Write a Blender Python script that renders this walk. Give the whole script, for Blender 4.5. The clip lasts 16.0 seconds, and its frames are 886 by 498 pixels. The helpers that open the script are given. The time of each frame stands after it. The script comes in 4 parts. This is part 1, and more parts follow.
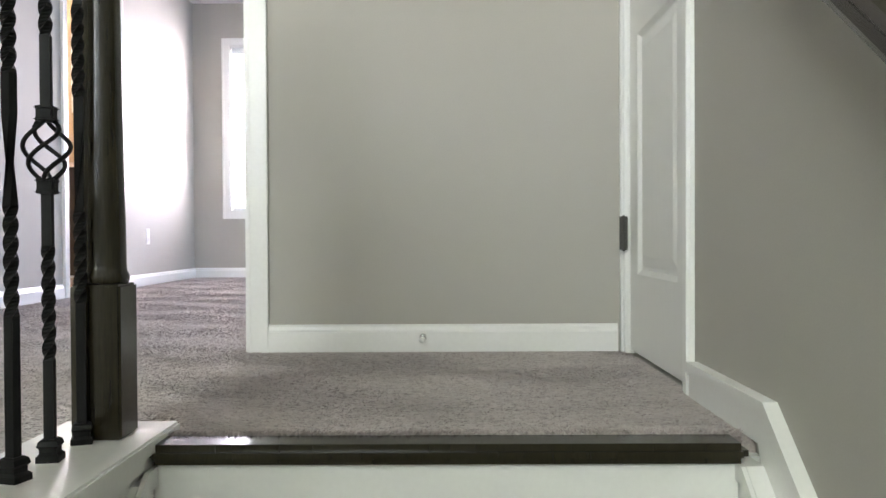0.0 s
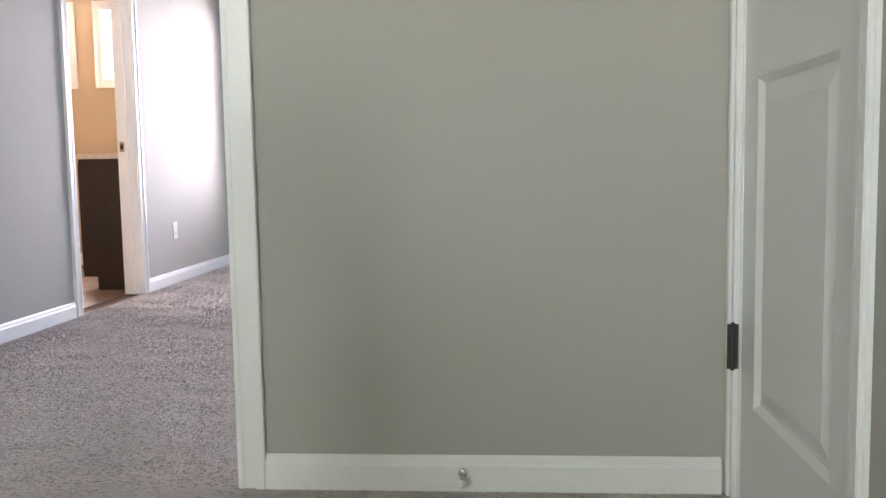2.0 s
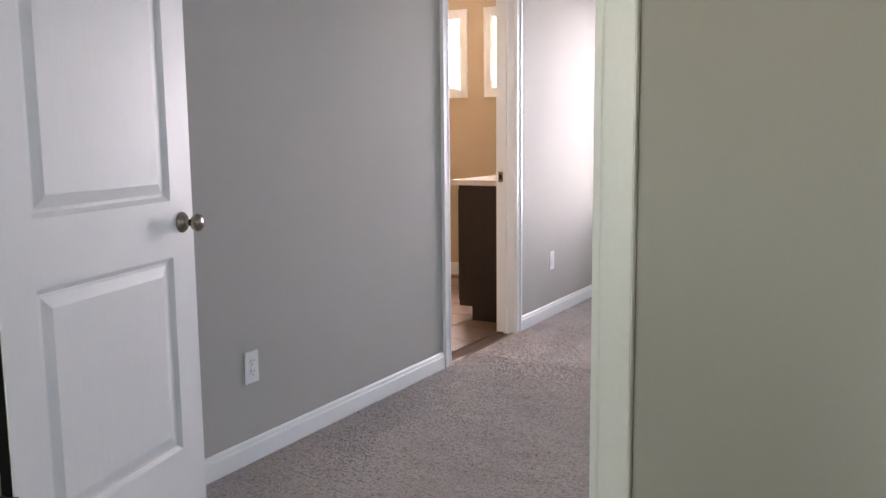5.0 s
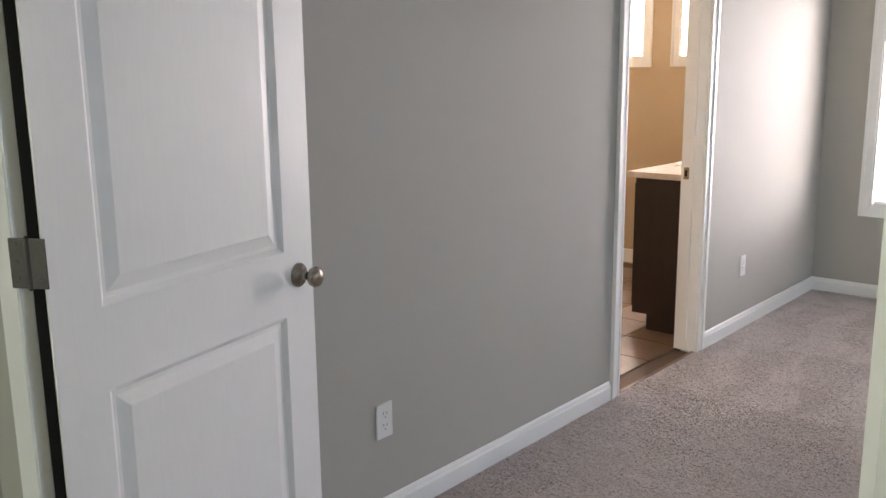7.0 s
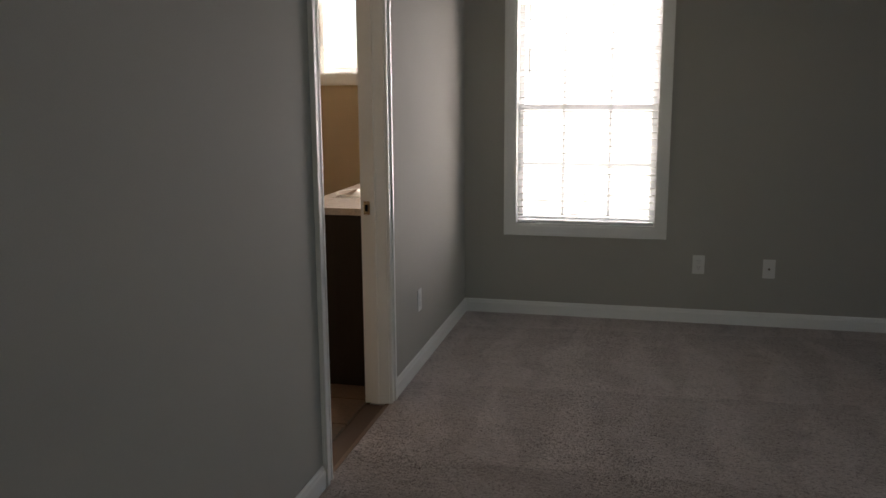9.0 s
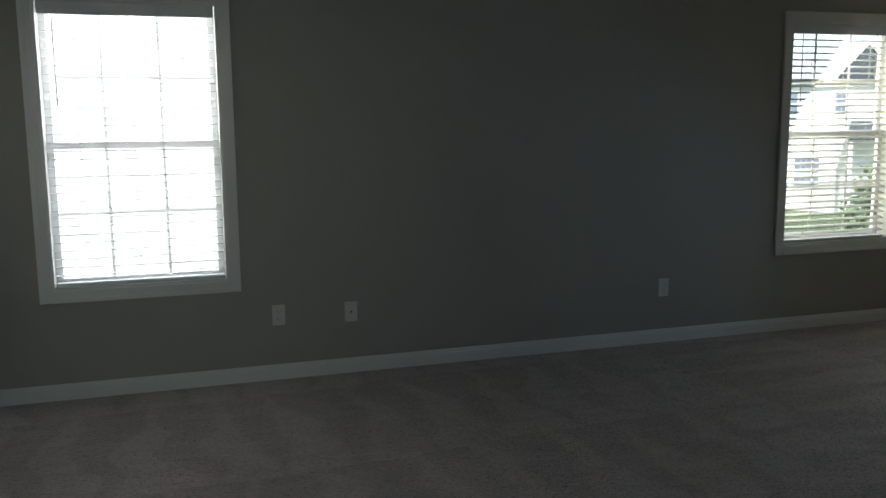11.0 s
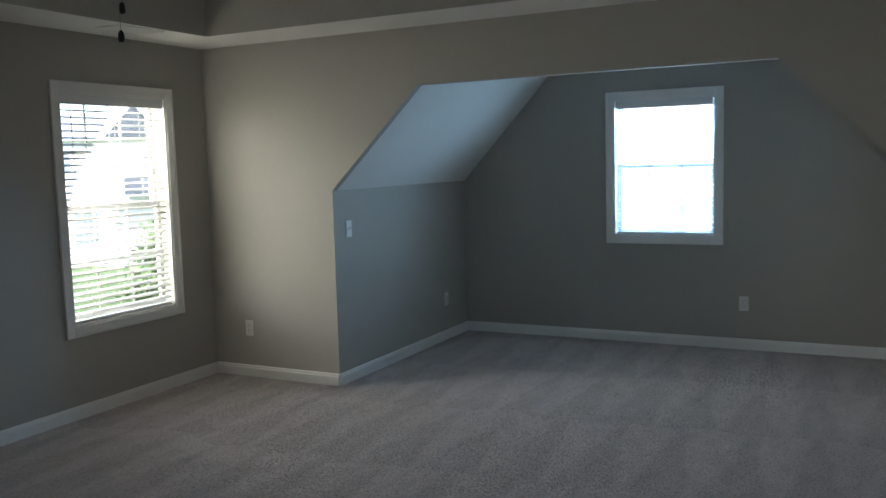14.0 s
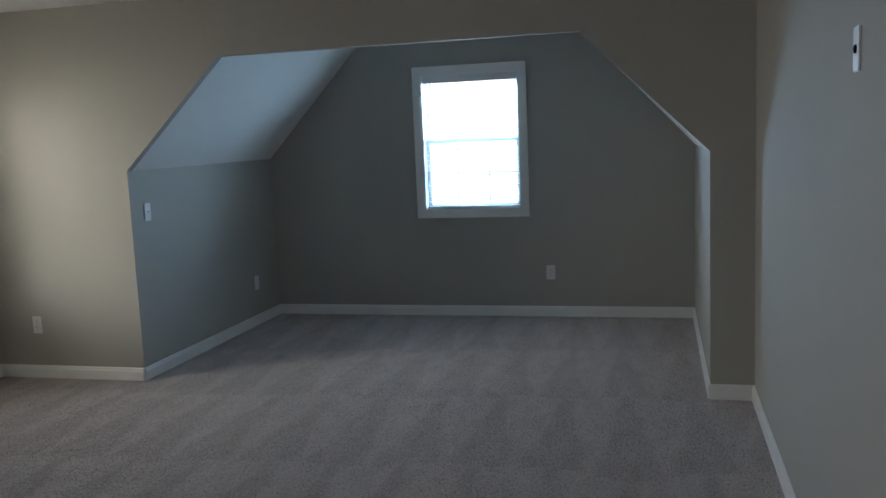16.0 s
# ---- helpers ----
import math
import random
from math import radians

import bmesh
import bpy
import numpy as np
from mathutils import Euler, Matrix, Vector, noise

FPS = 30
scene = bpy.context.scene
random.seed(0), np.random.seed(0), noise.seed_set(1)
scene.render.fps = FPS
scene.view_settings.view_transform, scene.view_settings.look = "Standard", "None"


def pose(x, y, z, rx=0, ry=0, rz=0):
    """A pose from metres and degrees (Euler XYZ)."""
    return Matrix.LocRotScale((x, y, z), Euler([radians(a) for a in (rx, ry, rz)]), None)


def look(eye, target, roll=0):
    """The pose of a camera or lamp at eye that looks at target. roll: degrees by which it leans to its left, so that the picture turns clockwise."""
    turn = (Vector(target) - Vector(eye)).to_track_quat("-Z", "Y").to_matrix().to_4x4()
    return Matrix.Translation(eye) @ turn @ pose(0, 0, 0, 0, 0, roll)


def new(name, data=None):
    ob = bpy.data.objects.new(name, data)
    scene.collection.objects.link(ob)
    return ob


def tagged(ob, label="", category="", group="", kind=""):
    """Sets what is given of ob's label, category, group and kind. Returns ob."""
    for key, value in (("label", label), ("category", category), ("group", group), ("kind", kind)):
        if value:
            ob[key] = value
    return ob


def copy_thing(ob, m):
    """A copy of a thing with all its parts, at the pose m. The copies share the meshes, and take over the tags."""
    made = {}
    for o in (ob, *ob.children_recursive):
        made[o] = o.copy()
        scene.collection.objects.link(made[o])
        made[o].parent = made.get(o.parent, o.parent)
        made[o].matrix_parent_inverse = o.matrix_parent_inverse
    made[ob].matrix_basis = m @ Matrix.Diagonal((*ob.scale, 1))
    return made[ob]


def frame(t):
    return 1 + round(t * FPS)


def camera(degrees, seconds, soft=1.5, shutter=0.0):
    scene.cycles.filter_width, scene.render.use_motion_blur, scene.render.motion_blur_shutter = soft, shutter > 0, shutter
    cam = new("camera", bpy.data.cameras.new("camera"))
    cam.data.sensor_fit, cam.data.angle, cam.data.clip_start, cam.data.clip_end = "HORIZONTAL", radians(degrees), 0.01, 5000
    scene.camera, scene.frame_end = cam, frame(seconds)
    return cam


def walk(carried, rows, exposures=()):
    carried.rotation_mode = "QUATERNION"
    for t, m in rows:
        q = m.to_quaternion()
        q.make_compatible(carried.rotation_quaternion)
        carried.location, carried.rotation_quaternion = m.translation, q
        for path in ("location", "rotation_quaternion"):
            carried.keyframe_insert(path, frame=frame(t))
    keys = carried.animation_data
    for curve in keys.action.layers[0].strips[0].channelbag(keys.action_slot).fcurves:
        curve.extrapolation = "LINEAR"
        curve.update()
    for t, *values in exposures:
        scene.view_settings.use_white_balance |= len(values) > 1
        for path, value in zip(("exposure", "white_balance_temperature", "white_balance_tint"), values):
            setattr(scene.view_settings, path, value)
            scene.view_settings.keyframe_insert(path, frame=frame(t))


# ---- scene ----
cam = camera(54.4, 16.0)
PATH = [
    (0, (0.074, -0.002, 0.346), (0.055, 1.997, 0.318), -0.3),
    (0.5, (0.074, 0.16, 0.386), (0.027, 2.159, 0.344), -0.6),
    (1, (0.079, 0.326, 0.553), (0.008, 2.323, 0.459), -1.1),
    (1.5, (0.111, 0.517, 0.633), (0.004, 2.509, 0.5), -1.0),
    (2, (0.1, 0.65, 0.746), (-0.053, 2.635, 0.561), -1.0),
    (2.5, (0.045, 0.782, 0.848), (-0.26, 2.747, 0.631), -1.3),
    (3, (0.051, 0.859, 0.853), (-0.311, 2.818, 0.677), -1.6),
    (3.5, (0.098, 0.943, 0.946), (-0.606, 2.806, 0.757), -1.6),
    (4, (0.052, 1.057, 1.002), (-0.866, 2.819, 0.772), -0.9),
    (4.5, (-0.06, 1.216, 1.11), (-1.011, 2.954, 0.842), -0.0),
    (5, (-0.087, 1.316, 1.171), (-1.069, 3.038, 0.904), -0.6),
    (7.5, (-0.547, 1.914, 1.446), (-1.867, 3.36, 1.036), -0.5),
    (8, (-0.78, 2.001, 1.462), (-1.783, 3.698, 1.124), -0.5),
    (8.2, (-0.847, 2.024, 1.459), (-1.737, 3.78, 1.106), -0.6),
    (10.3, (-1.288, 2.605, 1.451), (-1.018, 4.554, 1.093), -0.5),
    (10.5, (-1.297, 2.664, 1.439), (-0.941, 4.599, 1.08), -0.6),
    (11, (-1.273, 2.828, 1.426), (-0.673, 4.713, 1.129), -0.5),
    (11.5, (-1.276, 2.961, 1.422), (-0.384, 4.738, 1.204), 0.2),
    (12, (-1.316, 3.03, 1.476), (-0.217, 4.688, 1.256), -0.1),
    (12.5, (-1.325, 3.105, 1.481), (-0.053, 4.635, 1.28), -0.7),
    (13, (-1.252, 3.082, 1.498), (0.168, 4.479, 1.322), -1.0),
    (13.5, (-1.15, 3.079, 1.513), (0.42, 4.305, 1.329), -1.2),
    (14, (-1.055, 3.103, 1.546), (0.717, 4.008, 1.342), -1.6),
    (14.5, (-0.977, 3.112, 1.537), (0.903, 3.757, 1.311), -2.0),
    (15, (-0.957, 3.131, 1.521), (0.955, 3.667, 1.284), -1.9),
    (15.5, (-0.967, 3.147, 1.513), (0.954, 3.647, 1.265), -2.0),
    (16, (-0.959, 3.192, 1.506), (0.963, 3.679, 1.244), -2.4),
]
EXPOSURES = [(0.0, 4.0, 6250, 26), (0.5, 3.75, 6250, 26), (1.5, 3.68, 6250, 25), (2.5, 3.5, 6250, 25), (3.5, 3.32, 6300, 25), (5.0, 3.09, 6450, 24), (7.3, 3.08, 6850, 20), (8.2, 1.92, 7250, 19), (10.3, 0.8, 6350, 8), (11.0, 0.78, 6150, 4), (12.0, 1.23, 5950, 4), (12.5, 1.9, 6150, 6), (13.5, 1.8, 6000, 8), (14.5, 1.7, 6050, 11), (16.0, 1.65, 6050, 12)]
walk(cam, [(t, look(eye, target, roll)) for t, eye, target, roll in PATH], EXPOSURES)

# ---- world, sun, daylight ----
world = bpy.data.worlds.new("sky")
scene.world = world
world.use_nodes = True
wn = world.node_tree.nodes
sky = wn.new("ShaderNodeTexSky")
sky.sky_type, sky.sun_disc = "NISHITA", False
sky.sun_elevation, sky.sun_rotation = radians(42), radians(207)
wn["Background"].inputs["Strength"].default_value = 0.15
world.node_tree.links.new(sky.outputs[0], wn["Background"].inputs["Color"])
sun = new("sun", bpy.data.lights.new("sun", "SUN"))
sun.data.energy, sun.data.angle, sun.data.color = 5.0, radians(0.5), (1.0, 0.95, 0.88)
sun.matrix_world = look((0, 0, 0), (0.34, 0.66, -0.67))


def area_lamp(name, eye, target, w, h, watts, color, spread=180):
    ob = new(name, bpy.data.lights.new(name, "AREA"))
    ob.data.shape, ob.data.size, ob.data.size_y = "RECTANGLE", w, h
    ob.data.energy, ob.data.color, ob.data.spread = watts, color, radians(spread)
    ob.matrix_world = look(eye, target)
    return ob


area_lamp("daylight_north", (-1.4245, 7.87, 1.31), (-1.45, 6.2, 1.02), 0.86, 1.42, 15.5, (1.0, 0.94, 0.94))
area_lamp("daylight_north", (3.038, 7.87, 1.31), (3.50, 7.17, 0.98), 0.86, 1.42, 12.5, (1.0, 0.91, 0.72))
area_lamp("daylight_east", (6.28, 4.677, 1.44), (4.54, 4.777, 0.50), 0.82, 1.10, 19, (0.46, 0.74, 1.0))
area_lamp("daylight_bath", (-2.94, 7.84, 1.80), (-2.94, 6, 1.3), 0.5, 0.5, 11, (1.0, 0.92, 0.80))
area_lamp("daylight_bath", (-3.70, 7.84, 1.80), (-3.70, 6, 1.3), 0.5, 0.5, 11, (1.0, 0.92, 0.80))
# fill lamp added behind the viewpoint to brighten the landing; no known source
area_lamp("foyer_fill", (-1.1, -3.38, 1.85), (-1.1, 0, 0.9), 1.6, 1.0, 9.2, (0.87, 1.0, 0.82))

# ---- materials ----


def material(name, color, rough=0.6, metal=0.0, vary=0.08, scale=6.0, grain=120.0, bump=0.15, dist=0.002, stretch=(1, 1, 1), spec=0.5):
    """A painted or solid surface: soft blotches, fine grain and relief."""
    m = bpy.data.materials.new(name)
    m.use_nodes = True
    n, l = m.node_tree.nodes, m.node_tree.links
    b = n["Principled BSDF"]
    b.inputs["Roughness"].default_value, b.inputs["Metallic"].default_value = rough, metal
    b.inputs["Specular IOR Level"].default_value = spec
    co = n.new("ShaderNodeTexCoord")
    mp = n.new("ShaderNodeMapping")
    mp.inputs["Scale"].default_value = stretch
    l.new(co.outputs["Object"], mp.inputs["Vector"])
    big, fine = n.new("ShaderNodeTexNoise"), n.new("ShaderNodeTexNoise")
    big.inputs["Scale"].default_value, big.inputs["Detail"].default_value = scale, 4
    fine.inputs["Scale"].default_value, fine.inputs["Detail"].default_value = grain, 3
    l.new(mp.outputs[0], big.inputs["Vector"])
    l.new(mp.outputs[0], fine.inputs["Vector"])
    add = n.new("ShaderNodeMath")
    add.operation = "MULTIPLY_ADD"
    add.inputs[1].default_value = 0.6
    l.new(big.outputs["Fac"], add.inputs[0])
    l.new(fine.outputs["Fac"], add.inputs[2])
    ramp = n.new("ShaderNodeValToRGB")
    ramp.color_ramp.elements[0].position, ramp.color_ramp.elements[1].position = 0.45, 1.0
    ramp.color_ramp.elements[0].color = (*[max(0, c * (1 - vary)) for c in color], 1)
    ramp.color_ramp.elements[1].color = (*[min(1, c * (1 + vary)) for c in color], 1)
    l.new(add.outputs[0], ramp.inputs[0])
    l.new(ramp.outputs[0], b.inputs["Base Color"])
    bm_ = n.new("ShaderNodeBump")
    bm_.inputs["Strength"].default_value, bm_.inputs["Distance"].default_value = bump, dist
    l.new(fine.outputs["Fac"], bm_.inputs["Height"])
    l.new(bm_.outputs[0], b.inputs["Normal"])
    return m


WALL = material("greige_wall_paint", (0.43, 0.415, 0.375), 0.75, vary=0.03, scale=1.5, grain=260, bump=0.12, dist=0.001)
TAN = material("tan_wall_paint", (0.55, 0.43, 0.285), 0.75, vary=0.04, scale=1.5, grain=260, bump=0.12, dist=0.001)
CEIL = material("white_ceiling_paint", (0.78, 0.78, 0.76), 0.85, vary=0.03, scale=3, grain=180, bump=0.3, dist=0.002)
TRIM = material("white_semi_gloss_trim", (0.85, 0.85, 0.83), 0.32, vary=0.02, scale=3, grain=90, bump=0.05, dist=0.0006)
DOORW = material("white_door_paint", (0.80, 0.80, 0.78), 0.38, vary=0.02, scale=2, grain=160, bump=0.03, dist=0.0004, stretch=(1, 1, 0.08))
OAK = material("dark_stained_oak", (0.021, 0.0175, 0.009), 0.24, vary=0.28, scale=9, grain=70, bump=0.12, dist=0.0006, stretch=(4, 4, 0.25))
IRON = material("black_wrought_iron", (0.006, 0.006, 0.006), 0.55, vary=0.3, scale=20, grain=300, bump=0.1, dist=0.0005, spec=0.2)
NICKEL = material("brushed_nickel", (0.32, 0.285, 0.24), 0.26, metal=1.0, vary=0.08, scale=20, grain=400, bump=0.05, dist=0.0003)
SATIN = material("satin_nickel_hinge", (0.075, 0.072, 0.066), 0.5, metal=0.8, vary=0.15, scale=20, grain=400, bump=0.08, dist=0.0003)
CHROME = material("chrome", (0.7, 0.7, 0.7), 0.12, metal=1.0, vary=0.03, bump=0.02)
PLASTIC = material("white_plastic", (0.78, 0.78, 0.76), 0.35, vary=0.02, bump=0.03)
DARKHOLE = material("dark_slot", (0.008, 0.008, 0.008), 0.8, spec=0.1)
VINYL = material("white_vinyl", (0.80, 0.82, 0.83), 0.3, vary=0.02, bump=0.03)
ESPRESSO = material("espresso_cabinet", (0.018, 0.012, 0.010), 0.4, vary=0.3, scale=6, grain=60, bump=0.08, dist=0.0006, stretch=(4, 4, 0.3))
MARBLE = material("speckled_cultured_marble", (0.62, 0.55, 0.50), 0.2, vary=0.22, scale=40, grain=160, bump=0.02)
PORCELAIN = material("white_porcelain", (0.82, 0.81, 0.79), 0.12, vary=0.02, bump=0.0)
BATHTILE = material("brown_floor_tile", (0.18, 0.115, 0.078), 0.4, vary=0.25, scale=5, grain=50, bump=0.1, dist=0.001)
SLOT = material("grey_outlet_slot", (0.22, 0.22, 0.22), 0.6)
GROUT = material("floor_grout", (0.14, 0.092, 0.064), 0.9)


def carpet_material(name, strokes, turn):
    """Cut pile: tufts, clumps, scuffed patches and vacuum strokes laid along a direction."""
    m = bpy.data.materials.new(name)
    m.use_nodes = True
    n, l = m.node_tree.nodes, m.node_tree.links
    b = n["Principled BSDF"]
    b.inputs["Roughness"].default_value = 1.0
    b.inputs["Specular IOR Level"].default_value = 0.1
    b.inputs["Sheen Weight"].default_value = 0.4
    b.inputs["Sheen Roughness"].default_value = 0.6
    co = n.new("ShaderNodeTexCoord")

    def tex(scale, detail, stretch, rot=0.0):
        mp = n.new("ShaderNodeMapping")
        mp.inputs["Scale"].default_value = stretch
        mp.inputs["Rotation"].default_value = (0, 0, rot)
        l.new(co.outputs["Object"], mp.inputs["Vector"])
        t = n.new("ShaderNodeTexNoise")
        t.inputs["Scale"].default_value, t.inputs["Detail"].default_value = scale, detail
        l.new(mp.outputs[0], t.inputs["Vector"])
        return t.outputs["Fac"]

    tufts, clump, pile = tex(260, 3, (1, 1, 1)), tex(46, 4, (1, 1.5, 1), 0.4), tex(5, 4, (1, 2.2, 1), 0.5)

    def mad(a, k, c):
        x = n.new("ShaderNodeMath")
        x.operation = "MULTIPLY_ADD"
        l.new(a, x.inputs[0])
        x.inputs[1].default_value = k
        if isinstance(c, float):
            x.inputs[2].default_value = c
        else:
            l.new(c, x.inputs[2])
        return x.outputs[0]

    # vacuum strokes: rows of long wedges with the pile laid one way or the other
    warp = n.new("ShaderNodeTexNoise")
    warp.inputs["Scale"].default_value = 1.7
    l.new(co.outputs["Object"], warp.inputs["Vector"])
    sep = n.new("ShaderNodeSeparateXYZ")
    mix = n.new("ShaderNodeVectorMath")
    mix.operation = "MULTIPLY_ADD"
    l.new(warp.outputs["Color"], mix.inputs[0])
    mix.inputs[1].default_value = (0.5, 0.14, 0)
    l.new(co.outputs["Object"], mix.inputs[2])
    spin = n.new("ShaderNodeMapping")
    spin.inputs["Rotation"].default_value = (0, 0, radians(turn))
    l.new(mix.outputs[0], spin.inputs["Vector"])
    l.new(spin.outputs[0], sep.inputs[0])

    def math1(op, a, b=None):
        x = n.new("ShaderNodeMath")
        x.operation = op
        for i, v in enumerate((a, b)):
            if isinstance(v, (int, float)):
                x.inputs[i].default_value = v
            elif v is not None:
                l.new(v, x.inputs[i])
        return x.outputs[0]

    along = math1("FRACT", math1("MULTIPLY", sep.outputs[0], 0.95))
    across = math1("MULTIPLY", math1("PINGPONG", sep.outputs[1], 0.17), 5.9)
    wedge = math1("SUBTRACT", math1("ADD", math1("MULTIPLY", along, 0.8), 0.1), across)
    soft = n.new("ShaderNodeMapRange")
    soft.interpolation_type = "SMOOTHSTEP"
    l.new(wedge, soft.inputs[0])
    soft.inputs[1].default_value, soft.inputs[2].default_value = -0.14, 0.14

    gaps = n.new("ShaderNodeMapRange")
    gaps.interpolation_type = "SMOOTHSTEP"
    l.new(tex(42, 2, (1, 2.4, 1), 0.7), gaps.inputs[0])
    gaps.inputs[1].default_value, gaps.inputs[2].default_value = 0.57, 0.66
    s = mad(gaps.outputs[0], -0.42, mad(tufts, 0.6, mad(clump, 0.60, mad(pile, 0.45, mad(soft.outputs[0], strokes, -0.32 - strokes / 2)))))
    ramp = n.new("ShaderNodeValToRGB")
    ramp.color_ramp.elements[0].position, ramp.color_ramp.elements[1].position = 0.10, 0.80
    ramp.color_ramp.elements[0].color = (0.258, 0.218, 0.208, 1)
    ramp.color_ramp.elements[1].color = (0.635, 0.552, 0.532, 1)
    l.new(s, ramp.inputs[0])
    l.new(ramp.outputs[0], b.inputs["Base Color"])
    h = mad(tufts, 0.5, mad(clump, 0.8, 0.0))
    bump = n.new("ShaderNodeBump")
    bump.inputs["Strength"].default_value, bump.inputs["Distance"].default_value = 0.7, 0.008
    l.new(h, bump.inputs["Height"])
    l.new(bump.outputs[0], b.inputs["Normal"])
    return m


CARPET = carpet_material("taupe_plush_carpet", 0.02, 0)
CARPET_NS = carpet_material("taupe_plush_carpet_stroked", 0.16, 86)
CARPET_EW = carpet_material("taupe_plush_carpet_vacuumed", 0.15, -3)


def glass_material():
    """Clear pane: see-through, with a faint gloss that grows at grazing angles."""
    m = bpy.data.materials.new("window_glass")
    m.use_nodes = True
    n, l = m.node_tree.nodes, m.node_tree.links
    n.remove(n["Principled BSDF"])
    tr, gl, mix, fr = n.new("ShaderNodeBsdfTransparent"), n.new("ShaderNodeBsdfGlossy"), n.new("ShaderNodeMixShader"), n.new("ShaderNodeLayerWeight")
    gl.inputs["Roughness"].default_value = 0.02
    up, sc = n.new("ShaderNodeMath"), n.new("ShaderNodeMath")
    up.operation, sc.operation = "POWER", "MULTIPLY_ADD"
    up.inputs[1].default_value, sc.inputs[1].default_value, sc.inputs[2].default_value = 4.0, 0.5, 0.03
    l.new(fr.outputs["Facing"], up.inputs[0])
    l.new(up.outputs[0], sc.inputs[0])
    l.new(sc.outputs[0], mix.inputs[0])
    l.new(tr.outputs[0], mix.inputs[1])
    l.new(gl.outputs[0], mix.inputs[2])
    l.new(mix.outputs[0], n["Material Output"].inputs["Surface"])
    return m


def slat_material():
    """Thin white vinyl slats that let some light through."""
    m = material("white_blind_slat", (0.84, 0.84, 0.82), 0.4, vary=0.03, bump=0.05)
    n, l = m.node_tree.nodes, m.node_tree.links
    mix, tl = n.new("ShaderNodeMixShader"), n.new("ShaderNodeBsdfTranslucent")
    tl.inputs["Color"].default_value = (0.85, 0.85, 0.82, 1)
    mix.inputs[0].default_value = 0.24
    l.new(n["Principled BSDF"].outputs[0], mix.inputs[1])
    l.new(tl.outputs[0], mix.inputs[2])
    l.new(mix.outputs[0], n["Material Output"].inputs["Surface"])
    return m


SLAT = slat_material()
GLASS = glass_material()

# ---- mesh helpers ----


def box(bm, a, b, bevel=0.0):
    """A box from corner a to corner b, its edges bevelled if asked."""
    (x0, y0, z0), (x1, y1, z1) = [min(p) for p in zip(a, b)], [max(p) for p in zip(a, b)]
    v = [bm.verts.new(p) for p in ((x0, y0, z0), (x1, y0, z0), (x1, y1, z0), (x0, y1, z0), (x0, y0, z1), (x1, y0, z1), (x1, y1, z1), (x0, y1, z1))]
    f = [bm.faces.new([v[i] for i in q]) for q in ((3, 2, 1, 0), (4, 5, 6, 7), (0, 1, 5, 4), (1, 2, 6, 5), (2, 3, 7, 6), (3, 0, 4, 7))]
    if bevel:
        bmesh.ops.bevel(bm, geom=list({e for q in f for e in q.edges}), offset=bevel, segments=2, affect="EDGES")
    return bm


def boxes(*pairs, bevel=0.0):
    bm = bmesh.new()
    for a, b in pairs:
        box(bm, a, b, bevel)
    return bm


def prism(poly, axis, lo, hi):
    """A flat outline pulled along an axis; the outline's two numbers are the other two axes in order."""
    bm = bmesh.new()

    def at(p, d):
        q = list(p)
        q.insert("xyz".index(axis), d)
        return q

    a = [bm.verts.new(at(p, lo)) for p in poly]
    b = [bm.verts.new(at(p, hi)) for p in poly]
    bm.faces.new(a)
    bm.faces.new(list(reversed(b)))
    for i in range(len(poly)):
        j = (i + 1) % len(poly)
        bm.faces.new((a[j], a[i], b[i], b[j]))
    bmesh.ops.recalc_face_normals(bm, faces=bm.faces)
    return bm


def lathe(profile, n=24, center=(0, 0, 0), axis="z"):
    """A turned shape: (radius, height) pairs about an axis."""
    bm = bmesh.new()
    rings = []
    for r, h in profile:
        ring = []
        for i in range(n):
            a = 2 * math.pi * i / n
            p = {"z": (r * math.cos(a), r * math.sin(a), h), "x": (h, r * math.cos(a), r * math.sin(a)), "y": (r * math.cos(a), h, r * math.sin(a))}[axis]
            ring.append(bm.verts.new(Vector(p) + Vector(center)))
        rings.append(ring)
    for p, q in zip(rings, rings[1:]):
        for i in range(n):
            bm.faces.new((p[i], p[(i + 1) % n], q[(i + 1) % n], q[i]))
    bm.faces.new(list(reversed(rings[0])))
    bm.faces.new(rings[-1])
    bmesh.ops.recalc_face_normals(bm, faces=bm.faces)
    return bm


def merge(*bms):
    """Several bmeshes as one."""
    out = bmesh.new()
    for b in bms:
        me = bpy.data.meshes.new("scratch")
        b.to_mesh(me)
        out.from_mesh(me)
        bpy.data.meshes.remove(me)
        b.free()
    return out


def tube(points, r, n=8):
    """A round bar along points."""
    bm = bmesh.new()
    rings = []
    pts = [Vector(p) for p in points]
    for i, p in enumerate(pts):
        d = (pts[min(i + 1, len(pts) - 1)] - pts[max(i - 1, 0)]).normalized()
        u = d.orthogonal().normalized() if not rings else (u - d * u.dot(d)).normalized()
        w = d.cross(u)
        rings.append([bm.verts.new(p + r * (math.cos(2 * math.pi * k / n) * u + math.sin(2 * math.pi * k / n) * w)) for k in range(n)])
    for p, q in zip(rings, rings[1:]):
        for k in range(n):
            bm.faces.new((p[k], p[(k + 1) % n], q[(k + 1) % n], q[k]))
    bm.faces.new(list(reversed(rings[0])))
    bm.faces.new(rings[-1])
    bmesh.ops.recalc_face_normals(bm, faces=bm.faces)
    return bm


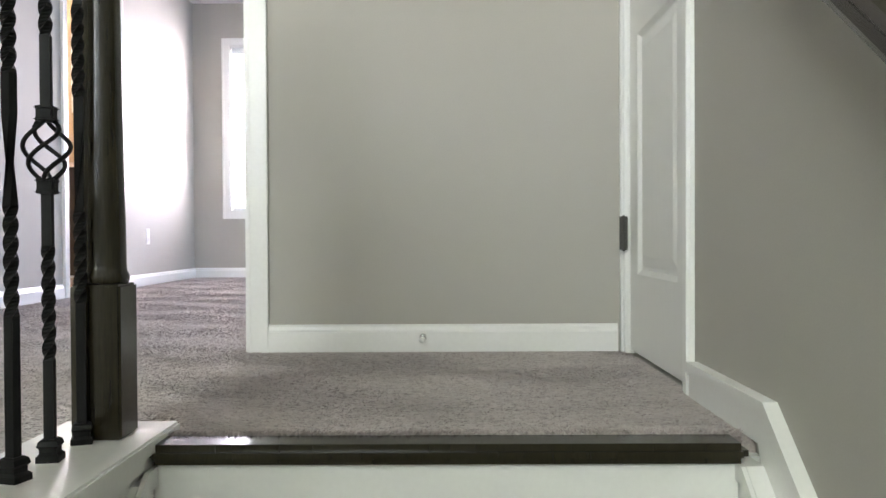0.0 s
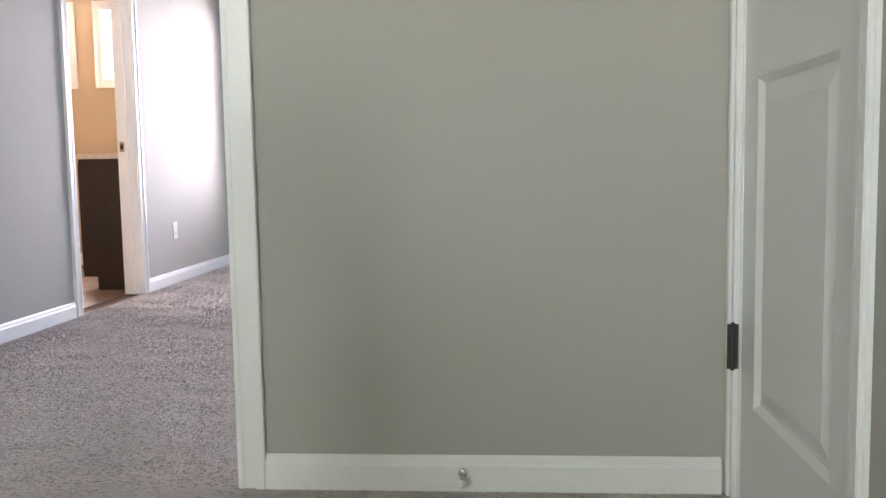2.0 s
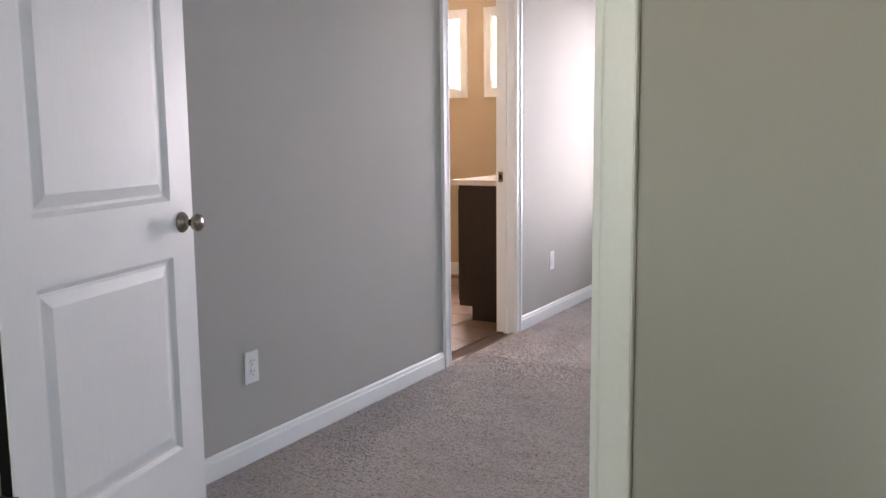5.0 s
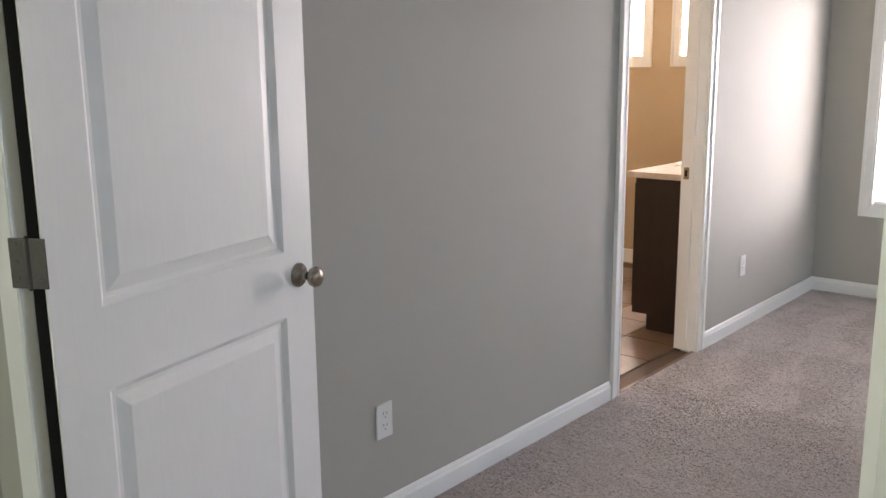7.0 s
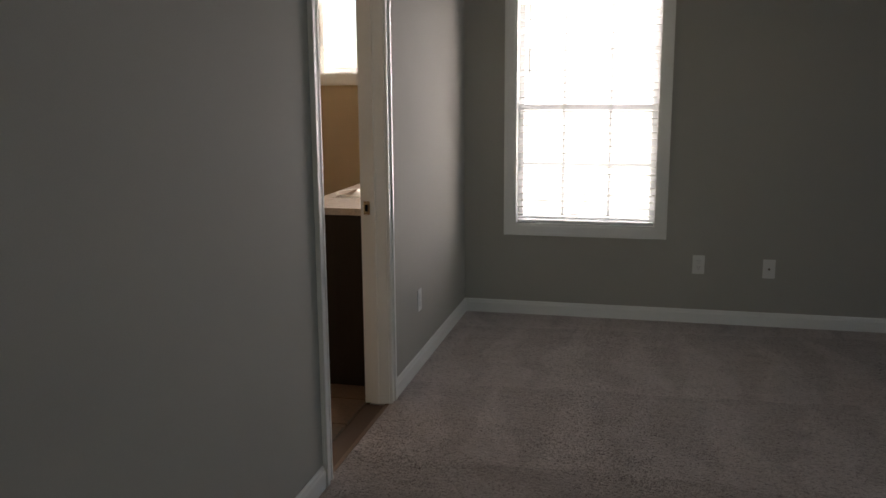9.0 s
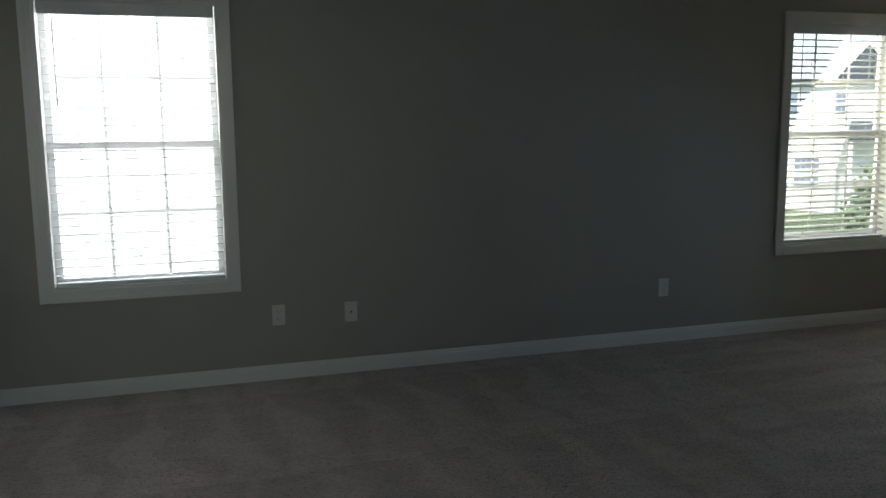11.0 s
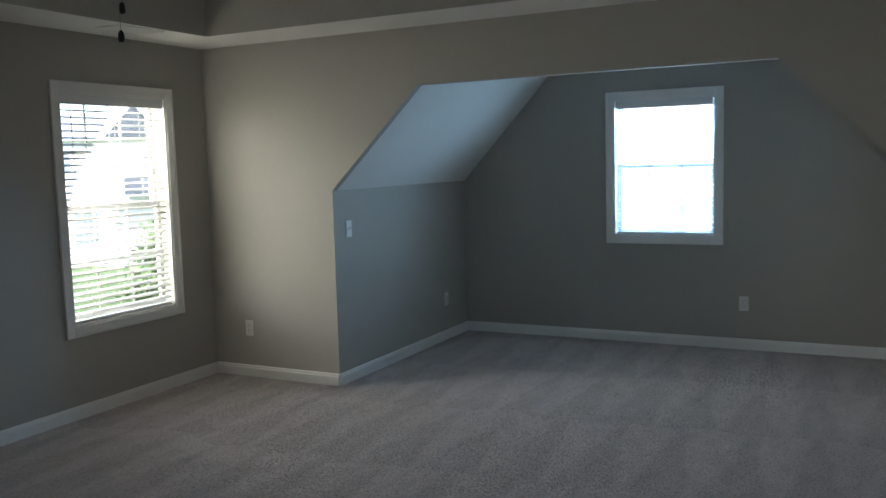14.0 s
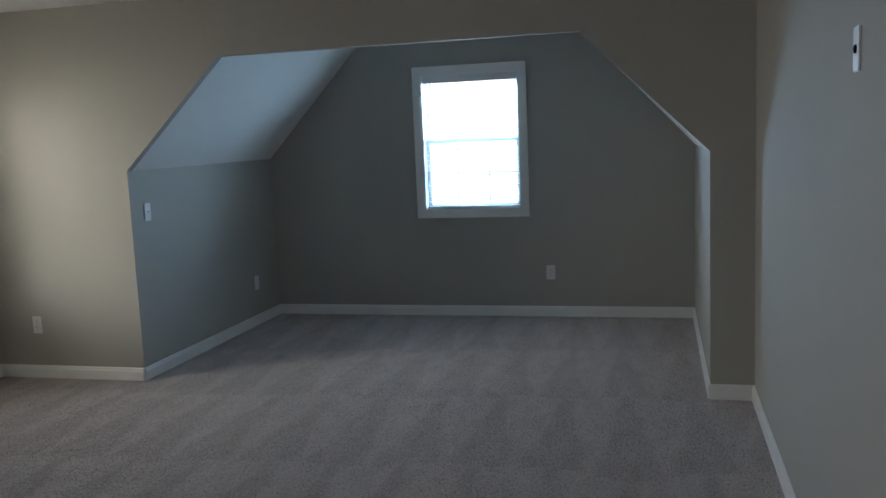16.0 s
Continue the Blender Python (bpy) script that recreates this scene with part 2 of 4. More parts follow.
def part(name, bm, material, parent=None, label="", smooth=False):
    """One mesh object out of a bmesh, under a thing or a part."""
    me = bpy.data.meshes.new(name)
    bm.to_mesh(me)
    bm.free()
    me.materials.append(material)
    if smooth:
        for p in me.polygons:
            p.use_smooth = True
    ob = new(name, me)
    if parent:
        ob.parent = parent
    if label:
        ob["label"] = label
    return ob


def thing(name, label, category, group="", kind="", m=None):
    """An Empty at a thing's base."""
    ob = new(name)
    ob.empty_display_size = 0.05
    if m is not None:
        ob.matrix_basis = m
    return tagged(ob, label, category, group, kind)


def structure(name, bm, material, label, category):
    return tagged(part(name, bm, material), label, category, kind="structure")


def wall(name, along, lo, hi, u0, u1, z0, z1, holes, material, label):
    """A wall along x or y, lo to hi thick, with rectangular openings (u0, u1, z0, z1) right through it."""
    bm = bmesh.new()

    def put(a, b, c, d):
        if b - a > 1e-4 and d - c > 1e-4:
            box(bm, (a, lo, c) if along == "x" else (lo, a, c), (b, hi, d) if along == "x" else (hi, b, d))

    u = u0
    for a, b, c, d in sorted(holes):
        put(u, a, z0, z1)
        put(a, b, z0, c)
        put(a, b, d, z1)
        u = b
    put(u, u1, z0, z1)
    return structure(name, bm, material, label, "wall")


# ---- the plan ----
W0, W1 = -2.18, -2.295          # bedroom's west wall, bedroom face and bath face
S0, S1 = 2.60, 2.695            # wall between landing and bedroom
N0, N1 = 7.55, 7.70             # outer wall with two windows
E0, E1 = 3.864, 3.922           # wall with the dormer opening
AX = 5.964                      # alcove's end wall
AL, AR = 6.452, 2.926           # alcove's sides
KNEE, HEAD = 1.362, 2.033
HL, HR = 3.607, 5.764           # head of the dormer opening
CEILZ = 2.398
STAIRX = 0.600                  # stair wall
WELLX = -0.44                   # open side of the stairwell
NOSE = 1.405
RISE, RUN = 0.185, 0.262
DOOR_L, DOOR_R = -1.965, -0.536  # bedroom doorway
DOOR_H = 2.045
BATH_S, BATH_N = 5.032, 5.835   # bath doorway
BX = -4.4                       # bath's west wall

# ---- floors, walls, ceilings ----
CARPETED = {"floor_hall": ((W0, -3.4), (-0.615, S0)), "floor_landing": ((-0.615, NOSE + 0.085), (STAIRX, S0)), "floor_doorway": ((DOOR_L, S0), (DOOR_R, S1)),
            "floor_bedroom": ((W0, S1), (1.2, 5.3)), "floor_bedroom_north": ((W0, 5.3), (1.2, N0)), "floor_bedroom_east": ((1.2, S1), (E0, N0)), "floor_alcove": ((E0, AR), (AX, AL))}
for name_, (p_, q_) in CARPETED.items():
    mat_ = {"floor_bedroom_north": CARPET_NS, "floor_bedroom_east": CARPET_EW, "floor_alcove": CARPET_EW}.get(name_, CARPET)
    structure(name_, boxes(((*p_, -0.03), (*q_, 0))), mat_, "taupe plush cut-pile carpet with vacuum marks", "carpet")
structure("subfloor", boxes(((W1, -3.4, -0.28), (-0.615, N1, -0.03)), ((-0.615, NOSE + 0.06, -0.28), (E1, N1, -0.03)), ((E1, AR - 0.1, -0.28), (AX + 0.1, AL + 0.1, -0.03))),
          CEIL, "floor slab under the carpet", "floor")
wall("wall_landing", "x", S0, S1, W0, STAIRX + 0.115, 0, 2.44, [(DOOR_L, DOOR_R, 0, DOOR_H)], WALL, "greige painted wall between landing and bedroom")
structure("wall_landing_return", boxes(((W0, 2.45, 0), (DOOR_L, S0, 2.44))), WALL, "greige painted wall return beside the doorway", "wall")
wall("wall_south", "x", S0, S1, STAIRX + 0.115, E0, 0, 2.44, [], WALL, "greige painted bedroom wall")
wall("wall_west", "y", W0, (W0 + W1) / 2, -3.5, N0, 0, 2.44, [(BATH_S, BATH_N, 0, DOOR_H)], WALL, "greige painted wall with the bathroom doorway")
wall("wall_bath_east", "y", (W0 + W1) / 2, W1, 3.4, N0, 0, 2.44, [(BATH_S, BATH_N, 0, DOOR_H)], TAN, "tan painted bathroom wall")
wall("wall_north", "x", N0, N1, W1, E1, -0.3, 2.44, [(-1.8625, -0.9865, 0.576, 2.03), (2.594, 3.470, 0.576, 2.03)], WALL, "greige painted outer wall with two windows")
eastwall = boxes(((E0, S0, 0), (E1, AR, 2.44)), ((E0, AL, 0), (E1, N0, 2.44)))
for quad in (((AR, KNEE), (HL, HEAD), (HL, 2.44), (AR, 2.44)), ((HL, HEAD), (HR, HEAD), (HR, 2.44), (HL, 2.44)), ((HR, HEAD), (AL, KNEE), (AL, 2.44), (HR, 2.44))):
    eastwall = merge(eastwall, prism(quad, "x", E0, E1))
structure("wall_east", eastwall, WALL, "greige painted wall with a clipped dormer opening", "wall")
wall("wall_alcove_end", "y", AX, AX + 0.13, AR - 0.1, AL + 0.1, -0.1, 2.6, [(4.27, 5.084, 0.886, 2.0)], WALL, "greige painted alcove end wall with a window")
wall("wall_alcove_knee", "x", AL, AL + 0.1, E1, AX, -0.1, KNEE, [], WALL, "greige painted knee wall of the alcove")
wall("wall_alcove_knee", "x", AR - 0.1, AR, E1, AX, -0.1, KNEE, [], WALL, "greige painted knee wall of the alcove")
TOPA = 2.42
SLOPE = 1.07
structure("ceiling_alcove", merge(
    prism(((AL, KNEE), (AL - (TOPA - KNEE) / SLOPE, TOPA), (AL - (TOPA - KNEE) / SLOPE, TOPA + 0.12), (AL + 0.1, KNEE)), "x", E1, AX),
    prism(((AR, KNEE), (AR + (TOPA - KNEE) / SLOPE, TOPA), (AR + (TOPA - KNEE) / SLOPE, TOPA + 0.12), (AR - 0.1, KNEE)), "x", E1, AX),
    boxes(((E1, AR + (TOPA - KNEE) / SLOPE, TOPA), (AX, AL - (TOPA - KNEE) / SLOPE, TOPA + 0.12)))), CEIL, "white sloped alcove ceiling", "ceiling")
TX0, TX1, TY0, TY1, TRAYZ = -1.75, 3.41, 3.13, 7.085, 2.76
structure("ceiling_border", boxes(
    ((W0, S1, CEILZ), (E0, TY0, CEILZ + 0.12)), ((W0, TY1, CEILZ), (E0, N0, CEILZ + 0.12)),
    ((W0, TY0, CEILZ), (TX0, TY1, CEILZ + 0.12)), ((TX1, TY0, CEILZ), (E0, TY1, CEILZ + 0.12))), CEIL, "white flat border of the tray ceiling", "ceiling")
structure("ceiling_tray_sides", boxes(
    ((TX0 - 0.1, TY0 - 0.1, CEILZ + 0.002), (TX1 + 0.1, TY0 + 0.004, TRAYZ)), ((TX0 - 0.1, TY1 - 0.004, CEILZ + 0.002), (TX1 + 0.1, TY1 + 0.1, TRAYZ)),
    ((TX0 - 0.1, TY0 + 0.004, CEILZ + 0.002), (TX0 + 0.004, TY1 - 0.004, TRAYZ)), ((TX1 - 0.004, TY0 + 0.004, CEILZ + 0.002), (TX1 + 0.1, TY1 - 0.004, TRAYZ))), WALL, "greige painted sides of the tray ceiling", "ceiling")
structure("ceiling_tray_top", boxes(((TX0 - 0.1, TY0 - 0.1, TRAYZ), (TX1 + 0.1, TY1 + 0.1, TRAYZ + 0.1))), CEIL, "white top of the tray ceiling", "ceiling")
structure("ceiling_landing", boxes(((W1, -3.5, 2.44), (STAIRX + 0.115, S0, 2.54))), CEIL, "white landing ceiling", "ceiling")
# unseen sun blocker; stretched to y = -8.5 to shield the foyer opening
structure("roof", boxes(((BX - 0.3, -8.5, 2.88), (AX + 0.5, N1 + 0.25, 2.98))), CEIL, "unseen slab over the storey, run out south to block the sun", "roof")
# stair wall with the closet doorway
CD0, CD1 = 1.905, 2.556
wall("wall_stair", "y", STAIRX, STAIRX + 0.115, -3.5, S0, -2.9, 2.44, [(CD0, CD1, 0, DOOR_H)], WALL, "greige painted wall beside the stairs")
# unseen wall; its opening is made up to go with the fill lamp
wall("wall_foyer", "x", -3.6, -3.4, W1, STAIRX + 0.115, -2.9, 2.44, [(-1.95, -0.25, 1.3, 2.38)], WALL, "unseen greige painted foyer wall with an opening added for the fill lamp")
structure("floor_foyer", boxes(((W1, -3.5, -3.0), (STAIRX + 0.1, NOSE, -2.9))), OAK, "dark wood foyer floor", "floor")
wall("wall_stair_side", "y", -0.615, WELLX, -3.4, NOSE + 0.095, -2.9, -0.012, [], TRIM, "white painted stairwell side under the balustrade")
structure("wall_closet", boxes(((STAIRX + 0.115, 1.6, 0), (1.5, 1.7, 2.44)), ((1.4, 1.7, 0), (1.5, S0, 2.44)), ((STAIRX + 0.115, 1.7, 2.3), (1.4, S0, 2.4))), WALL, "closet interior walls", "wall")
# bathroom shell
wall("wall_bath_north", "x", N0, N1, BX, W1, -0.3, 2.44, [(-3.947, -3.457, 1.512, 2.083), (-3.181, -2.691, 1.512, 2.083)], TAN, "tan painted bathroom wall with two small windows")
wall("wall_bath_west", "y", BX - 0.1, BX, 3.4, N1, -0.3, 2.44, [], TAN, "tan painted bathroom wall")
wall("wall_bath_south", "x", 3.4, 3.5, BX, W1, -0.3, 2.44, [], TAN, "tan painted bathroom wall")
structure("ceiling_bath", boxes(((BX, 3.4, 2.44), ((W0 + W1) / 2, N1, 2.54))), CEIL, "white bathroom ceiling", "ceiling")
bathfloor = structure("floor_bath", boxes(((BX, 3.5, -0.06), (W1, N0, -0.012)), ((W1, BATH_S, -0.06), (W0 - 0.02, BATH_N, -0.012))), GROUT, "brown tiled bathroom floor", "floor")
structure("threshold", boxes(((W0 - 0.02, BATH_S, -0.02), (W0, BATH_N, 0.002)), bevel=0.002), BATHTILE, "brown floor edge strip in the bathroom doorway", "threshold")

# ---- trim ----


def board(name, p, q, out, label, height=0.085, thick=0.014):
    """A baseboard with a rounded top along p to q; out points into the room."""
    p, q, o = Vector(p), Vector(q), Vector(out)
    prof = ((0, 0), (thick, 0), (thick, height * 0.72), (thick * 0.72, height * 0.80), (thick * 0.62, height * 0.92), (thick * 0.25, height), (0, height))
    bm = bmesh.new()
    a = [bm.verts.new((*(p + o * d), h)) for d, h in prof]
    b = [bm.verts.new((*(q + o * d), h)) for d, h in prof]
    bm.faces.new(a)
    bm.faces.new(list(reversed(b)))
    for i in range(len(prof)):
        j = (i + 1) % len(prof)
        bm.faces.new((a[j], a[i], b[i], b[j]))
    bmesh.ops.recalc_face_normals(bm, faces=bm.faces)
    return structure(name, bm, TRIM, label, "baseboard")


BB = "white painted baseboard with a rounded top"
CW = 0.066
for p, q, o in (
                ((W0, S1), (W0, BATH_S - CW), (1, 0)), ((W0, BATH_N + CW), (W0, N0), (1, 0)),
        ((W0, N0), (E0, N0), (0, -1)), ((E0, AL), (E0, N0), (-1, 0)), ((E0, AL), (AX, AL), (0, -1)), ((AX, AR), (AX, AL), (-1, 0)),
        ((E0, AR), (AX, AR), (0, 1)), ((E0, S1), (E0, AR), (-1, 0)), ((DOOR_R + 0.02 + CW, S1), (E0, S1), (0, 1)), ((W0, S1), (DOOR_L - CW, S1), (0, 1)),
        ((W0, -3.4), (W0, S0), (1, 0)), ((W0, 2.45), (DOOR_L - CW - 0.01, 2.45), (0, -1))):
    board("baseboard", p, q, o, BB)
board("baseboard", (DOOR_R - 0.008 + CW, S0), (STAIRX - 0.026, S0), (0, -1), BB, 0.083, 0.015)
board("baseboard", (BX, N0), (W1 - 0.40, N0), (0, -1), BB, 0.10)


def casing_set(name, along, plane, out, u0, u1, h, label, reveal=0.008, w=CW, sides=(0, 1)):
    """Three mitred casing boards round a doorway on one wall face, stepped like moulding."""
    t = thing(name, label, "door casing", kind="structure")

    def slab(a, b, c, d, d0, d1):
        lo, hi = plane + out * d0, plane + out * d1
        return ((a, lo, c) if along == "x" else (lo, a, c)), ((b, hi, d) if along == "x" else (hi, b, d))

    both = ((u0 - w + reveal, u0 + reveal), (u1 - reveal, u1 - reveal + w))
    for s, e in [both[k] for k in sides]:
        inner = (e if s < u0 else s)
        outer = (s if s < u0 else e)
        k = 1 if outer > inner else -1
        bm = boxes(slab(*sorted((inner, outer)), 0, h + w, 0, 0.011), slab(*sorted((outer - k * 0.024, outer)), 0, h + w, 0.011, 0.019), slab(*sorted((inner, inner + k * 0.014)), 0, h + w, 0.011, 0.0145), bevel=0.002)
        part("casing_side", bm, TRIM, t)
    bm = boxes(slab(u0 + reveal, u1 - reveal, h - reveal, h + w, 0, 0.011), slab(u0 + reveal, u1 - reveal, h + w - 0.024, h + w, 0.011, 0.019), bevel=0.002)
    part("casing_head", bm, TRIM, t)
    return t


def jamb(name, along, lo, hi, u0, u1, h, label, first=True):
    """The lining of a doorway with its stop."""
    t = thing(name, label, "door jamb", kind="structure")

    def slab(a, b, c, d, e=0.0, f=0.0):
        return ((a, lo + e, c) if along == "x" else (lo + e, a, c)), ((b, hi - f, d) if along == "x" else (hi - f, b, d))

    mid = abs(hi - lo) * 0.42 * (1 if hi > lo else -1)
    if first:
        part("jamb_side", boxes(slab(u0 - 0.002, u0 + 0.012, 0, h), slab(u0 + 0.012, u0 + 0.022, 0, h, mid, mid)), TRIM, t)
    part("jamb_side", boxes(slab(u1 - 0.012, u1 + 0.002, 0, h), slab(u1 - 0.022, u1 - 0.012, 0, h, mid, mid)), TRIM, t)
    part("jamb_head", boxes(slab(u0 + 0.012, u1 - 0.012, h - 0.012, h + 0.002)), TRIM, t)
    return t


casing_set("casing_bedroom_door", "x", S0, -1, DOOR_L, DOOR_R, DOOR_H, "white painted moulded door casing on the landing", sides=(1,))
left_case = thing("casing_bedroom_door", "white painted casing and jamb at the hinge side", "door casing", kind="structure")
part("casing_side", boxes(((DOOR_L - 0.03, 2.420, 0), (-1.912, 2.4495, DOOR_H + CW)), bevel=0.003), TRIM, left_case)
part("jamb_side", boxes(((DOOR_L, 2.451, 0), (DOOR_L + 0.004, S1, DOOR_H))), TRIM, left_case)
casing_set("casing_bedroom_door", "x", S1, 1, DOOR_L, DOOR_R, DOOR_H, "white painted moulded door casing in the bedroom", sides=(1,))
jamb("jamb_bedroom_door", "x", S0 - 0.001, S1 + 0.001, DOOR_L, DOOR_R, DOOR_H, "white painted jamb of the double doorway", False)
casing_set("casing_bath_door", "y", W0, 1, BATH_S, BATH_N, DOOR_H, "white painted moulded casing of the bathroom doorway")
bathjamb = jamb("jamb_bath_door", "y", W1 - 0.001, W0 + 0.001, BATH_S, BATH_N, DOOR_H, "white painted jamb of the bathroom doorway")
casing_set("casing_closet_door", "y", STAIRX, -1, CD0, CD1, DOOR_H, "white painted moulded casing of the closet door", w=0.050)
jamb("jamb_closet_door", "y", STAIRX - 0.001, STAIRX + 0.114, CD0, CD1, DOOR_H, "white painted jamb of the closet door")

# ---- doors ----


def panel_side(bm, w, h, y, sgn, panels):
    """One face of a moulded two-panel door, with sunk mouldings and raised fields."""
    def rect(x0, x1, z0, z1, yy):
        return [bm.verts.new(p) for p in ((x0, yy, z0), (x1, yy, z0), (x1, yy, z1), (x0, yy, z1))]

    x0, x1 = panels[0][0], panels[0][1]
    cuts = [0.0] + [z for p in panels for z in p[2:]] + [h]
    quads = [(0, x0, 0, h), (x1, w, 0, h)] + [(x0, x1, cuts[i], cuts[i + 1]) for i in range(0, len(cuts), 2)]
    for q in quads:
        bm.faces.new(rect(*q, y))
    for a, b, c, d in panels:
        last = rect(a, b, c, d, y)
        for inset, depth in ((0.013, 0.011), (0.022, 0.011), (0.052, 0.003)):
            ring = rect(a + inset, b - inset, c + inset, d - inset, y - sgn * depth)
            for i in range(4):
                bm.faces.new((last[i], last[(i + 1) % 4], ring[(i + 1) % 4], ring[i]))
            last = ring
        bm.faces.new(last)


def knob_profile(s=1.0):
    return [(0.0315 * s, 0), (0.0315 * s, 0.004), (0.027 * s, 0.009), (0.012, 0.013), (0.010, 0.030), (0.014, 0.036), (0.0235, 0.044), (0.0265, 0.053), (0.0235, 0.062), (0.014, 0.067), (0.001, 0.068)]


def panel_door(name, w, label, m, knob=True, h=2.022, knob_both=True, stile=0.115, lock=0.80, low=0.215):
    """A moulded two-panel door; its hinge edge is at x = 0, its front faces -y."""
    t = thing(name, label, "door", m=m)
    T = 0.035
    panels = [(stile, w - stile, low, lock), (stile, w - stile, lock + 0.165, h - 0.12)]
    bm = bmesh.new()
    panel_side(bm, w, h, 0.0, -1, panels)
    panel_side(bm, w, h, T, 1, panels)
    for a, b in (((0, 0, 0), (0, T, h)), ((w, 0, 0), (w, T, h))):
        bm.faces.new([bm.verts.new(p) for p in ((a[0], 0, 0), (a[0], T, 0), (a[0], T, h), (a[0], 0, h))])
    for z in (0, h):
        bm.faces.new([bm.verts.new(p) for p in ((0, 0, z), (w, 0, z), (w, T, z), (0, T, z))])
    bmesh.ops.remove_doubles(bm, verts=bm.verts, dist=1e-5)
    bmesh.ops.recalc_face_normals(bm, faces=bm.faces)
    slab = part("slab", bm, DOORW, t)
    if knob:
        for side in ((-1, 1) if knob_both else (-1,)):
            prof = [(r, (-hh if side < 0 else T + hh)) for r, hh in knob_profile()]
            part("knob", lathe(prof, 28, (w - 0.062, 0, 0.897), "y"), NICKEL, t, "brushed nickel round knob", True)
        part("latch_plate", boxes(((w - 0.001, 0.006, 0.87), (w + 0.0015, 0.029, 0.925)), ((w, 0.012, 0.89), (w + 0.008, 0.023, 0.905)), bevel=0.001), NICKEL, t, "brushed nickel latch plate")
    return t


def hinge(door, world_m, label, leaf=0.034, tall=0.098):
    """A butt hinge on a door: two leaves and a knuckle, with screw heads as its own pieces."""
    bm = merge(boxes(((-leaf, -0.0015, 0), (leaf, 0.0015, tall)), bevel=0.001),
               lathe([(0.002, -0.004), (0.0055, 0), (0.0055, tall), (0.002, tall + 0.004)], 14))
    h = part("hinge", bm, SATIN, door, label)
    h.matrix_basis = door.matrix_basis.inverted() @ world_m
    for z in (0.018, 0.049, 0.08):
        for x, d in ((-0.6 * leaf, -1), (0.6 * leaf, -1)):
            part("screw", lathe([(0.004, d * 0.0014), (0.0034, d * 0.0026), (0.0005, d * 0.0027)], 10, (x, 0, z), "y"), SATIN, h)
    return h


left_leaf = panel_door("bedroom_door", 0.79, "white moulded two-panel door standing open into the bedroom", pose(-1.852, 2.447, 0.018, 0, 0, 104.2))
for z in (0.27, 1.035, 1.78):
    hinge(left_leaf, pose(-1.862, 2.424, z + 0.012, 0, 0, 30), "satin nickel butt hinge", 0.036, 0.09)
# flat black strip paints the shade in the gap between door and jamb
part("hinge_gap_shade", boxes(((-0.0022, 0.005, 0.004), (-0.0004, 0.0345, 2.018))), DARKHOLE, left_leaf, "black strip on the hinge edge painting the shade of the gap")
right_leaf = panel_door("bedroom_door", 0.765, "white moulded two-panel door folded back near the bedroom wall", pose(DOOR_R + 0.01, S1 + 0.024, 0.018, 0, 0, 11.3), knob=False)
for z in (0.20, 0.98, 1.76):
    hinge(right_leaf, pose(DOOR_R + 0.004, S1 + 0.012, z, 0, 0, 96), "satin nickel butt hinge", 0.012)
closet = panel_door("closet_door", CD1 - CD0 - 0.03, "white moulded two-panel closet door, closed", pose(STAIRX + 0.002, CD1 - 0.015, 0.012, 0, 0, -90), knob=False, stile=0.096, lock=0.905, low=0.225)
for z in (0.305, 1.75):
    hinge(closet, pose(STAIRX - 0.022, CD1 - 0.034, z, 0, 0, 0), "satin nickel butt hinge", 0.012)
part("strike_plate", boxes(((W1 + 0.012, BATH_N - 0.0145, 0.885), (W1 + 0.042, BATH_N - 0.0115, 0.945)), bevel=0.001), NICKEL, bathjamb, "brushed nickel strike plate")
part("strike_hole", boxes(((W1 + 0.020, BATH_N - 0.0155, 0.90), (W1 + 0.033, BATH_N - 0.0135, 0.93))), DARKHOLE, bathjamb, "dark latch hole")

# ---- stairs ----
stairs = thing("staircase", "straight stair with stained treads and white risers", "stairs", kind="structure")
for k in range(0, 13):
    y1 = NOSE - k * RUN
    if k:
        part("tread", boxes(((WELLX + 0.016, y1 - 0.0, -k * RISE - 0.03), (STAIRX - 0.050, y1 + RUN + 0.004, -k * RISE)), bevel=0.008), OAK, stairs, "dark stained wood tread")
    part("riser", boxes(((WELLX + 0.016, y1 + 0.028, -(k + 1) * RISE), (STAIRX - 0.050, y1 + 0.045, -k * RISE - 0.03))), TRIM, stairs, "white painted riser")
part("nosing", boxes(((-0.432, NOSE, -0.030), (STAIRX - 0.038, NOSE + 0.088, 0.004)), bevel=0.012), OAK, stairs, "dark stained glossy wood landing nosing")


BEND, SK = 1.392, 1.846


def skirt(x0, x1, cap, name, label):
    t = thing(name, label, "skirt board", kind="structure")
    s = RISE / RUN
    top = ((SK, 0.076), (BEND, 0.076), (BEND - 4.0, 0.076 - 4.0 * s))
    low = ((BEND - 4.0, -0.24 - 4.0 * s), (BEND - 0.08, -0.24), (BEND + 0.04, 0.0), (SK, 0.0))
    part("board", prism(top + low, "x", *sorted((x0, x1))), TRIM, t)
    c0, c1 = sorted((x1, x1 + cap))
    part("cap_moulding", merge(prism(((SK, 0.076), (BEND, 0.076), (BEND - 0.008, 0.054), (SK, 0.054)), "x", c0, c1),
                               prism(((BEND, 0.076), (BEND - 4, 0.076 - 4 * s), (BEND - 4, 0.048 - 4 * s), (BEND - 0.008, 0.052)), "x", c0, c1)), TRIM, t)
    return t


